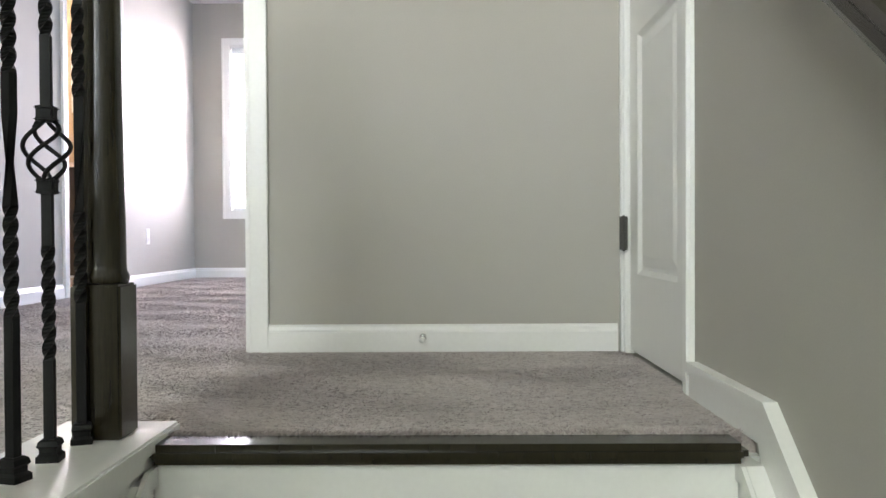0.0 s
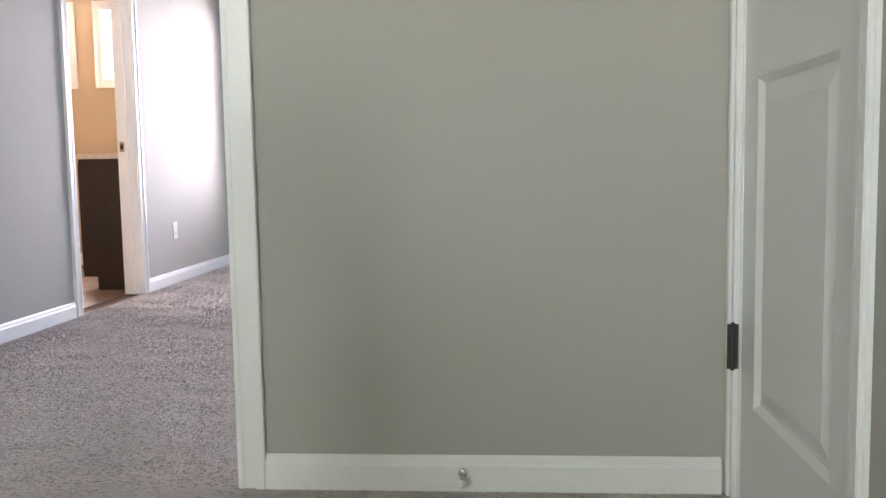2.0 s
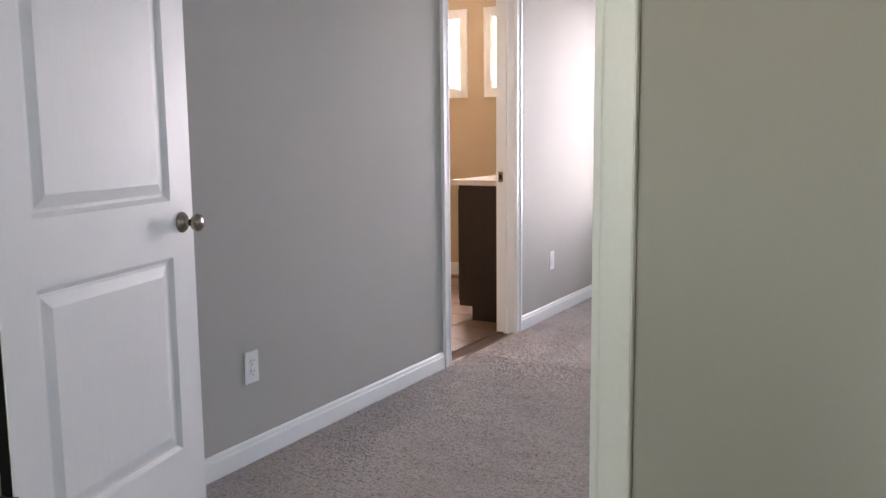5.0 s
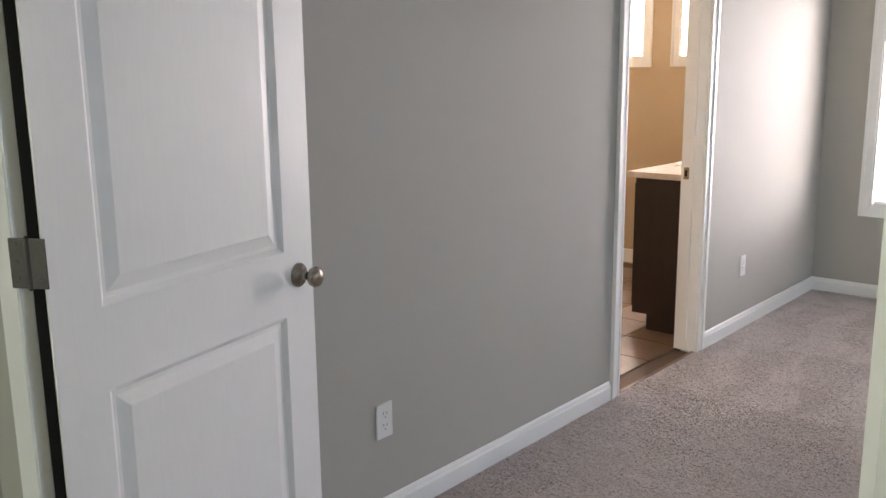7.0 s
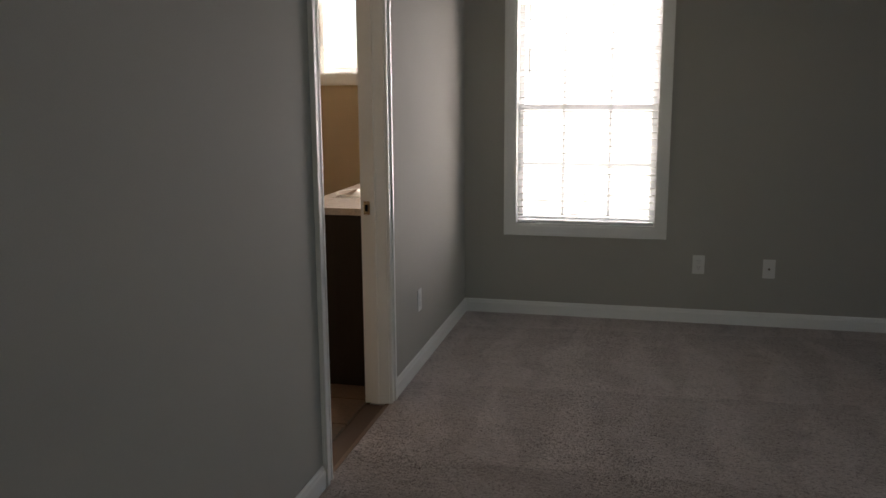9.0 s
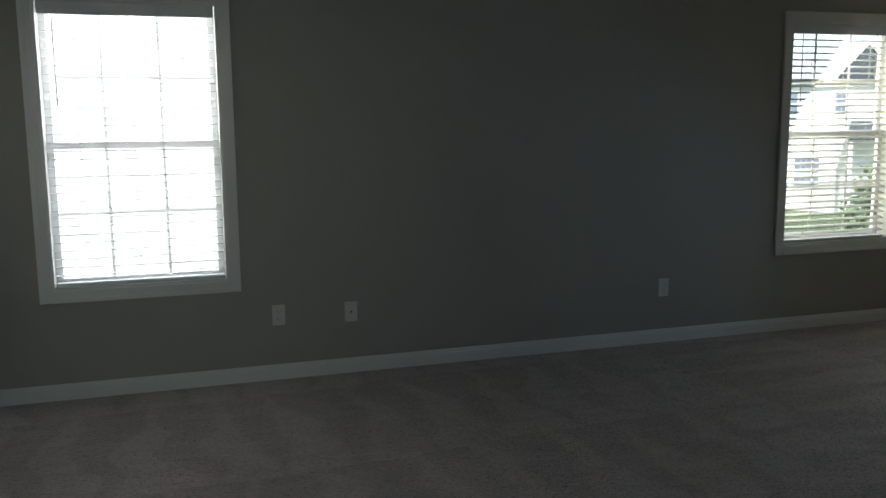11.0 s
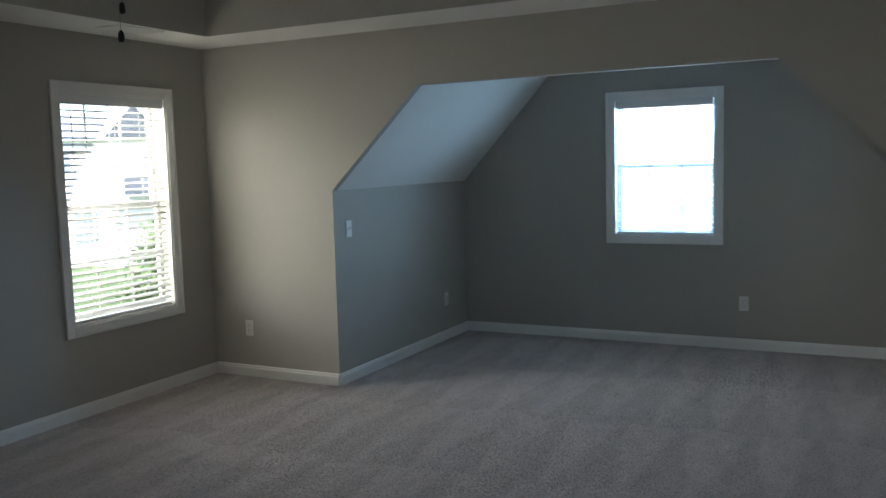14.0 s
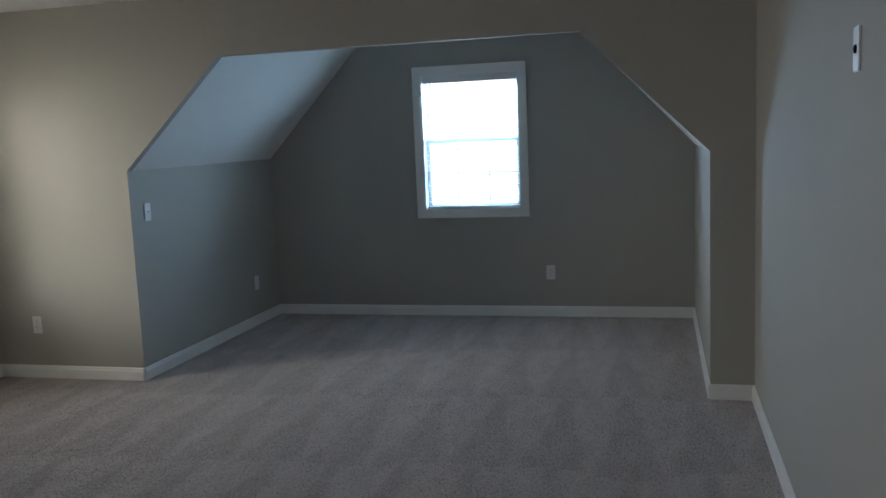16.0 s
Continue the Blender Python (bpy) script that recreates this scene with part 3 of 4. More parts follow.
skirt(STAIRX, STAIRX - 0.018, -0.007, "stair_skirt", "white painted stair skirt board with moulded top edge")
lefts = thing("stair_skirt", "white painted skirt board under the balustrade curb", "skirt board", kind="structure")
s_ = RISE / RUN
part("board", prism(((1.43, -0.05), (1.36, -0.05), (-2.1, -0.05 - 3.46 * s_), (-2.1, -0.35 - 3.46 * s_), (1.36, -0.26), (1.43, -0.26)), "x", WELLX, WELLX + 0.014), TRIM, lefts)
part("cap_moulding", prism(((1.43, -0.035), (1.385, -0.035), (-2.1, -0.035 - 3.485 * s_), (-2.1, -0.072 - 3.485 * s_), (1.40, -0.068), (1.43, -0.068)), "x", WELLX + 0.014, WELLX + 0.022), TRIM, lefts)
rights = thing("stair_skirt", "white painted inner skirt board beside the stair treads", "skirt board", kind="structure")
part("board", prism(((1.49, -0.03), (1.40, -0.03), (-2.1, -0.03 - 3.5 * s_), (-2.1, -0.35 - 3.5 * s_), (1.36, -0.26), (1.49, -0.26)), "x", STAIRX - 0.048, STAIRX - 0.0185), TRIM, rights)
part("cap_moulding", prism(((1.43, -0.031), (1.40, -0.031), (-2.1, -0.031 - 3.5 * s_), (-2.1, -0.062 - 3.5 * s_), (1.392, -0.062), (1.43, -0.060)), "x", STAIRX - 0.056, STAIRX - 0.0485), TRIM, rights)
structure("curb_cap", merge(boxes(((-0.625, -3.4, -0.012), (-0.418, NOSE + 0.145, 0.016)), bevel=0.004), boxes(((WELLX, -3.4, -0.034), (WELLX + 0.012, NOSE + 0.02, -0.0125)))), TRIM, "white painted cap board under the balusters", "curb")

# ---- balustrade ----


def square_rings(levels, bm=None, center=(0, 0), n=4):
    """A square-section bar lofted through (half width, height, turn) levels."""
    bm = bm or bmesh.new()
    rings = []
    for r, z, a in levels:
        rings.append([bm.verts.new((center[0] + r * math.sqrt(2) * math.cos(a + math.pi / 4 + i * math.pi / 2), center[1] + r * math.sqrt(2) * math.sin(a + math.pi / 4 + i * math.pi / 2), z)) for i in range(4)])
    for p, q in zip(rings, rings[1:]):
        for i in range(4):
            bm.faces.new((p[i], p[(i + 1) % 4], q[(i + 1) % 4], q[i]))
    bm.faces.new(list(reversed(rings[0])))
    bm.faces.new(rings[-1])
    return bm


def twist(z0, z1, turns, r, steps=28):
    return [(r, z0 + (z1 - z0) * i / steps, turns * 2 * math.pi * i / steps) for i in range(steps + 1)]


def baluster(name, label, basket):
    t = thing(name, label, "baluster", "balusters of the landing guard")
    r = 0.0072
    top = 0.812
    if basket:
        levels = [(r, 0, 0)] + twist(0.15, 0.32, 1.75, r) + [(r, 0.418, 0)]
        part("bar", square_rings(levels), IRON, t)
        part("bar", square_rings([(r, 0.508, 0)] + twist(0.63, 0.78, 1.5, r) + [(r, top, 0)]), IRON, t)
        for z in (0.396, 0.503):
            part("collar", merge(boxes(((-0.0125, -0.0125, z), (0.0125, 0.0125, z + 0.024)), bevel=0.003), boxes(((-0.0145, -0.0145, z + 0.001), (0.0145, 0.0145, z + 0.006)), ((-0.0145, -0.0145, z + 0.018), (0.0145, 0.0145, z + 0.023)), bevel=0.002)), IRON, t)
        for k in range(4):
            pts = []
            for i in range(17):
                u = i / 16
                rad = 0.006 + 0.027 * math.sin(math.pi * u) ** 0.8
                a = k * math.pi / 2 + (u - 0.5) * math.pi * 1.15
                pts.append((rad * math.cos(a), rad * math.sin(a), 0.416 + 0.092 * u))
            part("basket_wire", tube(pts, 0.0036, 6), IRON, t, smooth=True)
    else:
        levels = [(r, 0, 0)] + twist(0.225, 0.375, 1.5, r) + [(r, 0.50, 0)] + twist(0.555, 0.705, 1.5, r) + [(r, top, 0)]
        part("bar", square_rings(levels), IRON, t)
    part("shoe", merge(square_rings([(0.0165, 0, 0), (0.0165, 0.009, 0), (0.0125, 0.013, 0), (0.0125, 0.020, 0), (0.0155, 0.024, 0), (0.0135, 0.031, 0), (0.0095, 0.034, 0)])), IRON, t)
    return t


BALX = -0.524
plain = baluster("baluster", "black twisted wrought-iron baluster on a white curb", False)
plain.matrix_basis = pose(BALX, 1.381, 0.016, 0, 0, 20)
bask = baluster("baluster", "black wrought-iron baluster with an open twisted basket", True)
bask.matrix_basis = pose(BALX, 1.271, 0.016, 0, 0, 8)
for i in range(2, 42):
    copy_thing(bask if i % 2 else plain, pose(BALX, 1.381 - 0.109 * i, 0.016, 0, 0, (i * 37) % 90))

newel = thing("newel_post", "dark stained turned oak newel post on the white curb", "newel post", m=pose(-0.508, 1.436, 0.016, 0, 0, 1))
part("lower_block", merge(boxes(((-0.041, -0.041, 0), (0.041, 0.041, 0.255)), bevel=0.004)), OAK, newel)
part("shaft", lathe([(0.037, 0.254), (0.040, 0.258), (0.0415, 0.265), (0.040, 0.272), (0.0375, 0.276), (0.0365, 0.285), (0.036, 0.35), (0.030, 0.735), (0.030, 0.761), (0.034, 0.768), (0.036, 0.776), (0.034, 0.784), (0.030, 0.797)], 28), OAK, newel, smooth=True)
part("upper_block", boxes(((-0.039, -0.039, 0.795), (0.039, 0.039, 0.930)), bevel=0.004), OAK, newel)
part("finial", lathe([(0.034, 0.929), (0.039, 0.940), (0.041, 0.948), (0.037, 0.956), (0.028, 0.962), (0.025, 0.972), (0.030, 0.982), (0.037, 0.988), (0.035, 0.996), (0.027, 1.002), (0.035, 1.018), (0.041, 1.041), (0.035, 1.066), (0.018, 1.081), (0.001, 1.085)], 28), OAK, newel, smooth=True)


def rail_section():
    return ((-0.022, 0), (0.022, 0), (0.026, 0.012), (0.022, 0.026), (0.030, 0.038), (0.027, 0.054), (0.014, 0.062), (-0.014, 0.062), (-0.027, 0.054), (-0.030, 0.038), (-0.022, 0.026), (-0.026, 0.012))


guard = structure("guard_rail", merge(prism([(x + BALX, z + 0.825) for x, z in rail_section()], "y", -3.39, 1.45)), OAK, "dark stained moulded oak guard rail", "handrail")
handrail = thing("handrail", "dark stained oak handrail on the stair wall", "handrail")
y0, z0 = 1.40, 0.694 + (1.40 - 1.116) * s_
bm = bmesh.new()
rings = []
for yy in (y0, -2.4):
    zz = z0 + (yy - y0) * s_
    rings.append([bm.verts.new((STAIRX - 0.07 + x, yy, zz + z)) for x, z in rail_section()])
for i in range(12):
    bm.faces.new((rings[0][i], rings[0][(i + 1) % 12], rings[1][(i + 1) % 12], rings[1][i]))
bm.faces.new(rings[0])
bm.faces.new(list(reversed(rings[1])))
bmesh.ops.recalc_face_normals(bm, faces=bm.faces)
part("rail", bm, OAK, handrail)
for yy in (1.2, 0.0, -1.2):
    zz = z0 + (yy - y0) * s_
    part("bracket", merge(tube([(STAIRX - 0.004, yy, zz - 0.06), (STAIRX - 0.05, yy, zz - 0.055), (STAIRX - 0.07, yy, zz - 0.03), (STAIRX - 0.07, yy, zz + 0.004)], 0.006), lathe([(0.025, STAIRX - 0.0005), (0.025, STAIRX - 0.005), (0.006, STAIRX - 0.009)], 20, (0, yy, zz - 0.06), "x")), NICKEL, handrail, "nickel rail bracket", True)

# ---- windows ----


def window(name, m, w, z0, z1, label, cw=0.062, lights=3, rail=None, fixed=False):
    """A double-hung window in its opening; local y points outwards, y = 0 is the wall's inner face."""
    t = thing(name, label, "window", kind="structure", m=m)
    h = w / 2
    for sx in (-1, 1):
        a, b = sorted((sx * h, sx * (h + cw)))
        part("casing_side", boxes(((a, -0.013, z0 - cw), (b, 0, z1 + cw)), (((b - 0.02) if sx > 0 else a, -0.020, z0 - cw), (b if sx > 0 else a + 0.02, -0.013, z1 + cw)), bevel=0.002), TRIM, t)
        part("jamb_liner", boxes((((h - 0.012) * sx, -0.004, z0), (h * sx, 0.148, z1))), TRIM, t)
    for a, b, o in ((z0 - cw, z0, z0 - cw), (z1, z1 + cw, z1 + cw - 0.02)):
        part("casing_rail", boxes(((-h, -0.013, a), (h, 0, b)), ((-h, -0.020, o), (h, -0.013, o + 0.02)), bevel=0.002), TRIM, t)
    part("window_stool", boxes(((-h + 0.012, -0.004, z0), (h - 0.012, 0.148, z0 + 0.012))), TRIM, t)
    part("head_liner", boxes(((-h + 0.012, -0.004, z1 - 0.012), (h - 0.012, 0.148, z1))), TRIM, t)
    mid = rail or (z0 + z1) / 2
    i = h - 0.012
    for nm, a, b, y in (("lower_sash", z0 + 0.012, mid + 0.018, 0.085), ("upper_sash", mid - 0.018, z1 - 0.012, 0.115)) if not fixed else (("sash", z0 + 0.012, z1 - 0.012, 0.100),):
        sash = part(nm, boxes(((-i, y, a), (-i + 0.035, y + 0.028, b)), ((i - 0.035, y, a), (i, y + 0.028, b)), ((-i + 0.035, y, a), (i - 0.035, y + 0.028, a + 0.036)), ((-i + 0.035, y, b - 0.036), (i - 0.035, y + 0.028, b)), bevel=0.003), VINYL, t, "white vinyl sash")
        pane = part("pane", boxes(((-i + 0.03, y + 0.011, a + 0.03), (i - 0.03, y + 0.015, b - 0.03))), GLASS, sash, "clear glass")
        pane.visible_shadow = False
        for k in range(1, lights):
            x = -i + 2 * i * k / lights
            part("muntin", boxes(((x - 0.008, y + 0.007, a + 0.036), (x + 0.008, y + 0.0105, b - 0.036))), VINYL, sash)
        if b - a > 0.4 and not fixed:
            part("muntin", boxes(((-i + 0.035, y + 0.0065, (a + b) / 2 - 0.008), (i - 0.035, y + 0.010, (a + b) / 2 + 0.008))), VINYL, sash)
    return t


def blind(name, m, w, z0, z1, label, tilt=6, bottom=None):
    """A horizontal blind: valance, slats, bottom rail, ladder cords, wand."""
    t = thing(name, label, "window blind", m=m)
    h = w / 2 - 0.018
    part("valance", boxes(((-h, 0.004, z1 - 0.075), (h, 0.014, z1 - 0.013)), bevel=0.003), VINYL, t, "plain white valance")
    part("headrail", boxes(((-h + 0.01, 0.016, z1 - 0.055), (h - 0.01, 0.066, z1 - 0.013))), VINYL, t)
    base = bottom if bottom is not None else z0 + 0.014
    part("bottom_rail", boxes(((-h, 0.018, base), (h, 0.068, base + 0.018)), bevel=0.003), VINYL, t)
    c, s = math.cos(radians(tilt)), math.sin(radians(tilt))
    bm = bmesh.new()
    n = 5
    top, bot = [], []
    for k in range(n):
        u = (k / (n - 1) - 0.5) * 0.05
        z = 0.0025 * (1 - (2 * k / (n - 1) - 1) ** 2)
        for lst, dz in ((top, 0.0013), (bot, -0.0013)):
            yy, zz = u * c - (z + dz) * s, u * s + (z + dz) * c
            lst.append([bm.verts.new((x, yy, zz)) for x in (-h, h)])
    for k in range(n - 1):
        bm.faces.new((top[k][0], top[k][1], top[k + 1][1], top[k + 1][0]))
        bm.faces.new((bot[k][0], bot[k + 1][0], bot[k + 1][1], bot[k][1]))
    for k in (0, n - 1):
        bm.faces.new((top[k][0], bot[k][0], bot[k][1], top[k][1]))
    for e in (0, 1):
        bm.faces.new([v[e] for v in top] + [v[e] for v in reversed(bot)])
    bmesh.ops.recalc_face_normals(bm, faces=bm.faces)
    first = part("slat", bm, SLAT, t)
    zz = base + 0.055
    first.location = (0, 0.043, zz)
    while zz < z1 - 0.11:
        zz += 0.0425
        o = first.copy()
        scene.collection.objects.link(o)
        o.location = (0, 0.043, zz)
    for x in (-h * 0.62, 0.0, h * 0.62) if w > 0.7 else (-h * 0.6, h * 0.6):
        part("ladder_cord", boxes(((x - 0.001, 0.0165, base + 0.018), (x + 0.001, 0.018, z1 - 0.055)), ((x - 0.001, 0.068, base + 0.018), (x + 0.001, 0.0695, z1 - 0.055))), SLAT, t)
    part("tilt_wand", tube([(-h + 0.07, 0.0, z1 - 0.08), (-h + 0.07, -0.002, z1 - 0.52)], 0.003, 8), SLAT, t, smooth=True)
    return t


WL = "white double-hung window with picture-frame casing"
BL = "white horizontal slat blind lowered and open"
window("window_1", pose(-1.4245, N0, 0), 0.876, 0.576, 2.03, WL, rail=1.31)
blind("window_blind", pose(-1.4245, N0, 0), 0.876, 0.576, 2.03, BL, tilt=0)
window("window_2", pose(3.032, N0, 0), 0.876, 0.576, 2.03, WL, rail=1.31)
blind("window_blind", pose(3.032, N0, 0), 0.876, 0.576, 2.03, BL, tilt=14)
window("window_3", pose(AX, 4.677, 0, 0, 0, -90), 0.814, 0.886, 2.0, WL, rail=1.455)
blind("window_blind", pose(AX, 4.677, 0, 0, 0, -90), 0.814, 0.886, 2.0, BL, tilt=2)
window("window_4", pose(-3.702, N0, 0), 0.49, 1.512, 2.083, "small white fixed bathroom window with picture-frame casing", lights=1, fixed=True)
window("window_5", pose(-2.936, N0, 0), 0.49, 1.512, 2.083, "small white fixed bathroom window with picture-frame casing", lights=1, fixed=True)

# ---- outlets and switches ----


def outlet(m, kind_="outlet"):
    """A wall plate; local y = 0 is the wall, -y faces the room."""
    names = {"outlet": ("wall_outlet", "white plastic duplex outlet plate on the wall", "outlet"), "jack": ("wall_jack", "white plastic cable jack plate on the wall", "wall jack"),
             "switch": ("light_switch", "white plastic toggle switch plate on the wall", "light switch"), "dial": ("fan_control", "white wall plate with a dark round control", "wall control")}
    n_, l_, c_ = names[kind_]
    t = thing(n_, l_, c_, m=m)
    part("plate", boxes(((-0.0355, -0.006, -0.058), (0.0355, 0, 0.058)), bevel=0.0025), PLASTIC, t)
    if kind_ == "outlet":
        for z in (-0.0195, 0.0195):
            r = part("receptacle", lathe([(0.0165, -0.0055), (0.0165, -0.0075), (0.001, -0.0078)], 20, (0, 0, z), "y"), PLASTIC, t)
            part("slot", boxes(((-0.0085, -0.0085, z + 0.001), (-0.006, -0.0076, z + 0.010)), ((0.006, -0.0085, z + 0.001), (0.0085, -0.0076, z + 0.009)), ((-0.0025, -0.0085, z - 0.010), (0.0025, -0.0076, z - 0.006))), SLOT, r)
        part("screw", lathe([(0.003, -0.0055), (0.003, -0.007), (0.0005, -0.0072)], 10, (0, 0, 0), "y"), PLASTIC, t)
    elif kind_ == "switch":
        part("toggle", merge(boxes(((-0.0055, -0.008, -0.012), (0.0055, -0.0055, 0.012)), ((-0.0045, -0.017, -0.002), (0.0045, -0.0055, 0.008)), bevel=0.001)), PLASTIC, t)
    elif kind_ == "dial":
        part("dial", lathe([(0.012, -0.005), (0.011, -0.010), (0.009, -0.011), (0.0005, -0.0115)], 20, (0, 0, 0), "y"), DARKHOLE, t, "dark round knob", True)
    else:
        part("jack", lathe([(0.006, -0.005), (0.006, -0.013), (0.0005, -0.0135)], 12, (0, 0, 0), "y"), NICKEL, t, "metal coax jack")
    return t


outlet(pose(W0, 3.587, 0.346, 0, 0, 90))
outlet(pose(W0, 6.378, 0.360, 0, 0, 90))
outlet(pose(-0.728, N0, 0.365))
outlet(pose(-0.322, N0, 0.354), "jack")
outlet(pose(1.703, N0, 0.356))
outlet(pose(E0, 7.23, 0.361, 0, 0, -90))
outlet(pose(5.537, AL, 0.353))
outlet(pose(AX, 4.05, 0.364, 0, 0, -90))
outlet(pose(4.046, AL, 1.086), "switch")
outlet(pose(-0.057, S0, 1.284, 0, 0, 0), "switch").scale = (1.35, 1, 1)
outlet(pose(1.48, S1, 1.68, 0, 0, 180), "dial")

stop = thing("door_stop", "chrome spring door stop on the baseboard", "door stop", m=pose(-0.012, S0 - 0.014, 0.045))
part("base", lathe([(0.011, 0), (0.011, -0.005), (0.006, -0.008)], 16, (0, 0, 0), "y"), CHROME, stop, smooth=True)
part("shaft", lathe([(0.0045, -0.007), (0.0045, -0.062)], 12, (0, 0, 0), "y"), CHROME, stop, smooth=True)
part("tip", lathe([(0.0045, -0.06), (0.009, -0.063), (0.0095, -0.075), (0.005, -0.079)], 16, (0, 0, 0), "y"), PLASTIC, stop, "white rubber tip", True)

# ---- bathroom things ----
vanity = thing("bathroom_vanity", "espresso bathroom vanity with a toe kick", "cabinet", m=pose(W1 - 0.003, 6.03, -0.012))
part("body", boxes(((-0.36, 0, 0.10), (0, 1.40, 0.86)), ((-0.27, 0.002, 0), (0, 1.40, 0.10))), ESPRESSO, vanity)
for k in range(3):
    d = part("door", boxes(((-0.378, 0.02 + k * 0.455, 0.13), (-0.361, 0.45 + k * 0.455, 0.83)), bevel=0.004), ESPRESSO, vanity)
    part("pull", tube([(-0.378, 0.40 + k * 0.455, 0.70), (-0.40, 0.40 + k * 0.455, 0.70), (-0.40, 0.40 + k * 0.455, 0.58), (-0.378, 0.40 + k * 0.455, 0.58)], 0.005), NICKEL, d, "nickel pull", True)
top = thing("vanity_top", "speckled cultured marble vanity top with a basin", "countertop", m=pose(W1 - 0.003, 6.03, -0.012))
part("slab", boxes(((-0.41, -0.015, 0.8605), (0, 0.36, 0.893)), ((-0.41, 0.84, 0.8605), (0, 1.43, 0.893)), ((-0.41, 0.36, 0.8605), (-0.33, 0.84, 0.893)), ((-0.08, 0.36, 0.8605), (0, 0.84, 0.893)), bevel=0.003), MARBLE, top)
part("basin", lathe([(0.02, 0.862), (0.10, 0.868), (0.16, 0.885), (0.185, 0.896), (0.20, 0.896), (0.20, 0.8615)], 32, (-0.205, 0.60, 0)), PORCELAIN, top, "white oval basin", True)
faucet = thing("faucet", "chrome bathroom faucet on the vanity top", "faucet", m=pose(W1 - 0.055, 6.63, 0.881))
part("body", merge(boxes(((-0.025, -0.075, 0), (0.025, 0.075, 0.012)), bevel=0.004), tube([(0, 0, 0.01), (0, 0, 0.08), (-0.02, 0, 0.12), (-0.07, 0, 0.125), (-0.10, 0, 0.10)], 0.011, 12)), CHROME, faucet, smooth=False)
for yy in (-0.055, 0.055):
    part("handle", lathe([(0.016, 0.012), (0.013, 0.035), (0.019, 0.045), (0.017, 0.06), (0.001, 0.064)], 16, (0, yy, 0)), CHROME, faucet, smooth=True)
# ---- ceiling things ----
vent = thing("ceiling_vent", "white metal ceiling air vent with dark slots", "vent", m=pose(2.885, 7.215, CEILZ))
part("frame", boxes(((-0.18, -0.10, -0.008), (0.18, -0.08, 0)), ((-0.18, 0.08, -0.008), (0.18, 0.10, 0)), ((-0.18, -0.08, -0.008), (-0.16, 0.08, 0)), ((0.16, -0.08, -0.008), (0.18, 0.08, 0)), bevel=0.002), PLASTIC, vent)
part("backing", boxes(((-0.16, -0.08, -0.002), (0.16, 0.08, -0.0005))), DARKHOLE, vent, "dark vent opening")
for k in range(6):
    y = -0.066 + k * 0.0265
    part("louvre", prism(((y - 0.004, -0.003), (y + 0.002, -0.008), (y + 0.0032, -0.0075), (y - 0.0028, -0.0025)), "x", -0.16, 0.16), PLASTIC, vent)

# ceiling fan in the tray: only its pull chains hang low
fan = thing("ceiling_fan", "bronze ceiling fan with two pull chains", "ceiling fan", m=pose(0.84, 5.12, 0))
part("canopy", lathe([(0.065, TRAYZ), (0.065, TRAYZ - 0.03), (0.03, TRAYZ - 0.06), (0.012, TRAYZ - 0.065)], 24), IRON, fan, smooth=True)
part("downrod", lathe([(0.011, TRAYZ - 0.06), (0.011, 2.47)], 12), IRON, fan, smooth=True)
part("motor", lathe([(0.012, 2.48), (0.07, 2.47), (0.12, 2.44), (0.125, 2.39), (0.10, 2.36), (0.06, 2.34), (0.05, 2.30), (0.01, 2.29)], 32), IRON, fan, "dark bronze motor housing", True)
for k in range(5):
    b_ = part("blade", boxes(((0.13, -0.06, 2.400), (0.66, 0.06, 2.408)), bevel=0.003), OAK, fan, "dark wood blade")
    b_.rotation_euler = (radians(0), 0, radians(72 * k + 20))
for dx, dy, zend in ((0.0, 0.0, 1.922), (0.014, 0.004, 2.006)):
    chain = part("pull_chain", tube([(dx, dy, 2.31), (dx, dy, zend + 0.03)], 0.0007, 6), NICKEL, fan)
    part("chain_pull", lathe([(0.003, zend + 0.034), (0.008, zend + 0.026), (0.0095, zend + 0.008), (0.007, zend), (0.001, zend - 0.001)], 14, (dx, dy, 0)), IRON, chain, "dark bronze chain pull", True)

# ---- outside ----
GRASS = material("lawn", (0.07, 0.11, 0.035), 0.9, vary=0.4, scale=2, grain=40, bump=0.4, dist=0.03)
SIDING = material("pale_siding", (0.80, 0.80, 0.77), 0.6, vary=0.05, scale=2, grain=30, bump=0.1)
SHINGLE = material("grey_roof_shingles", (0.42, 0.42, 0.43), 0.9, vary=0.3, scale=6, grain=40, bump=0.4, dist=0.01)
LEAF = material("tree_leaves", (0.12, 0.18, 0.07), 0.6, vary=0.5, scale=3, grain=20, bump=0.1)
BARK = material("bark", (0.12, 0.09, 0.065), 0.9, vary=0.4, scale=12, grain=60, bump=0.5, dist=0.01)
DARKGLASS = material("dark_house_glass", (0.16, 0.19, 0.24), 0.1, vary=0.2)
GZ = -3.1
structure("ground", boxes(((-900, -900, GZ - 0.2), (900, 900, GZ))), GRASS, "mown lawn reaching the horizon", "ground")


SLATE = material("dark_slate_cladding", (0.05, 0.06, 0.075), 0.8, vary=0.3, scale=5, grain=30, bump=0.3, dist=0.01)


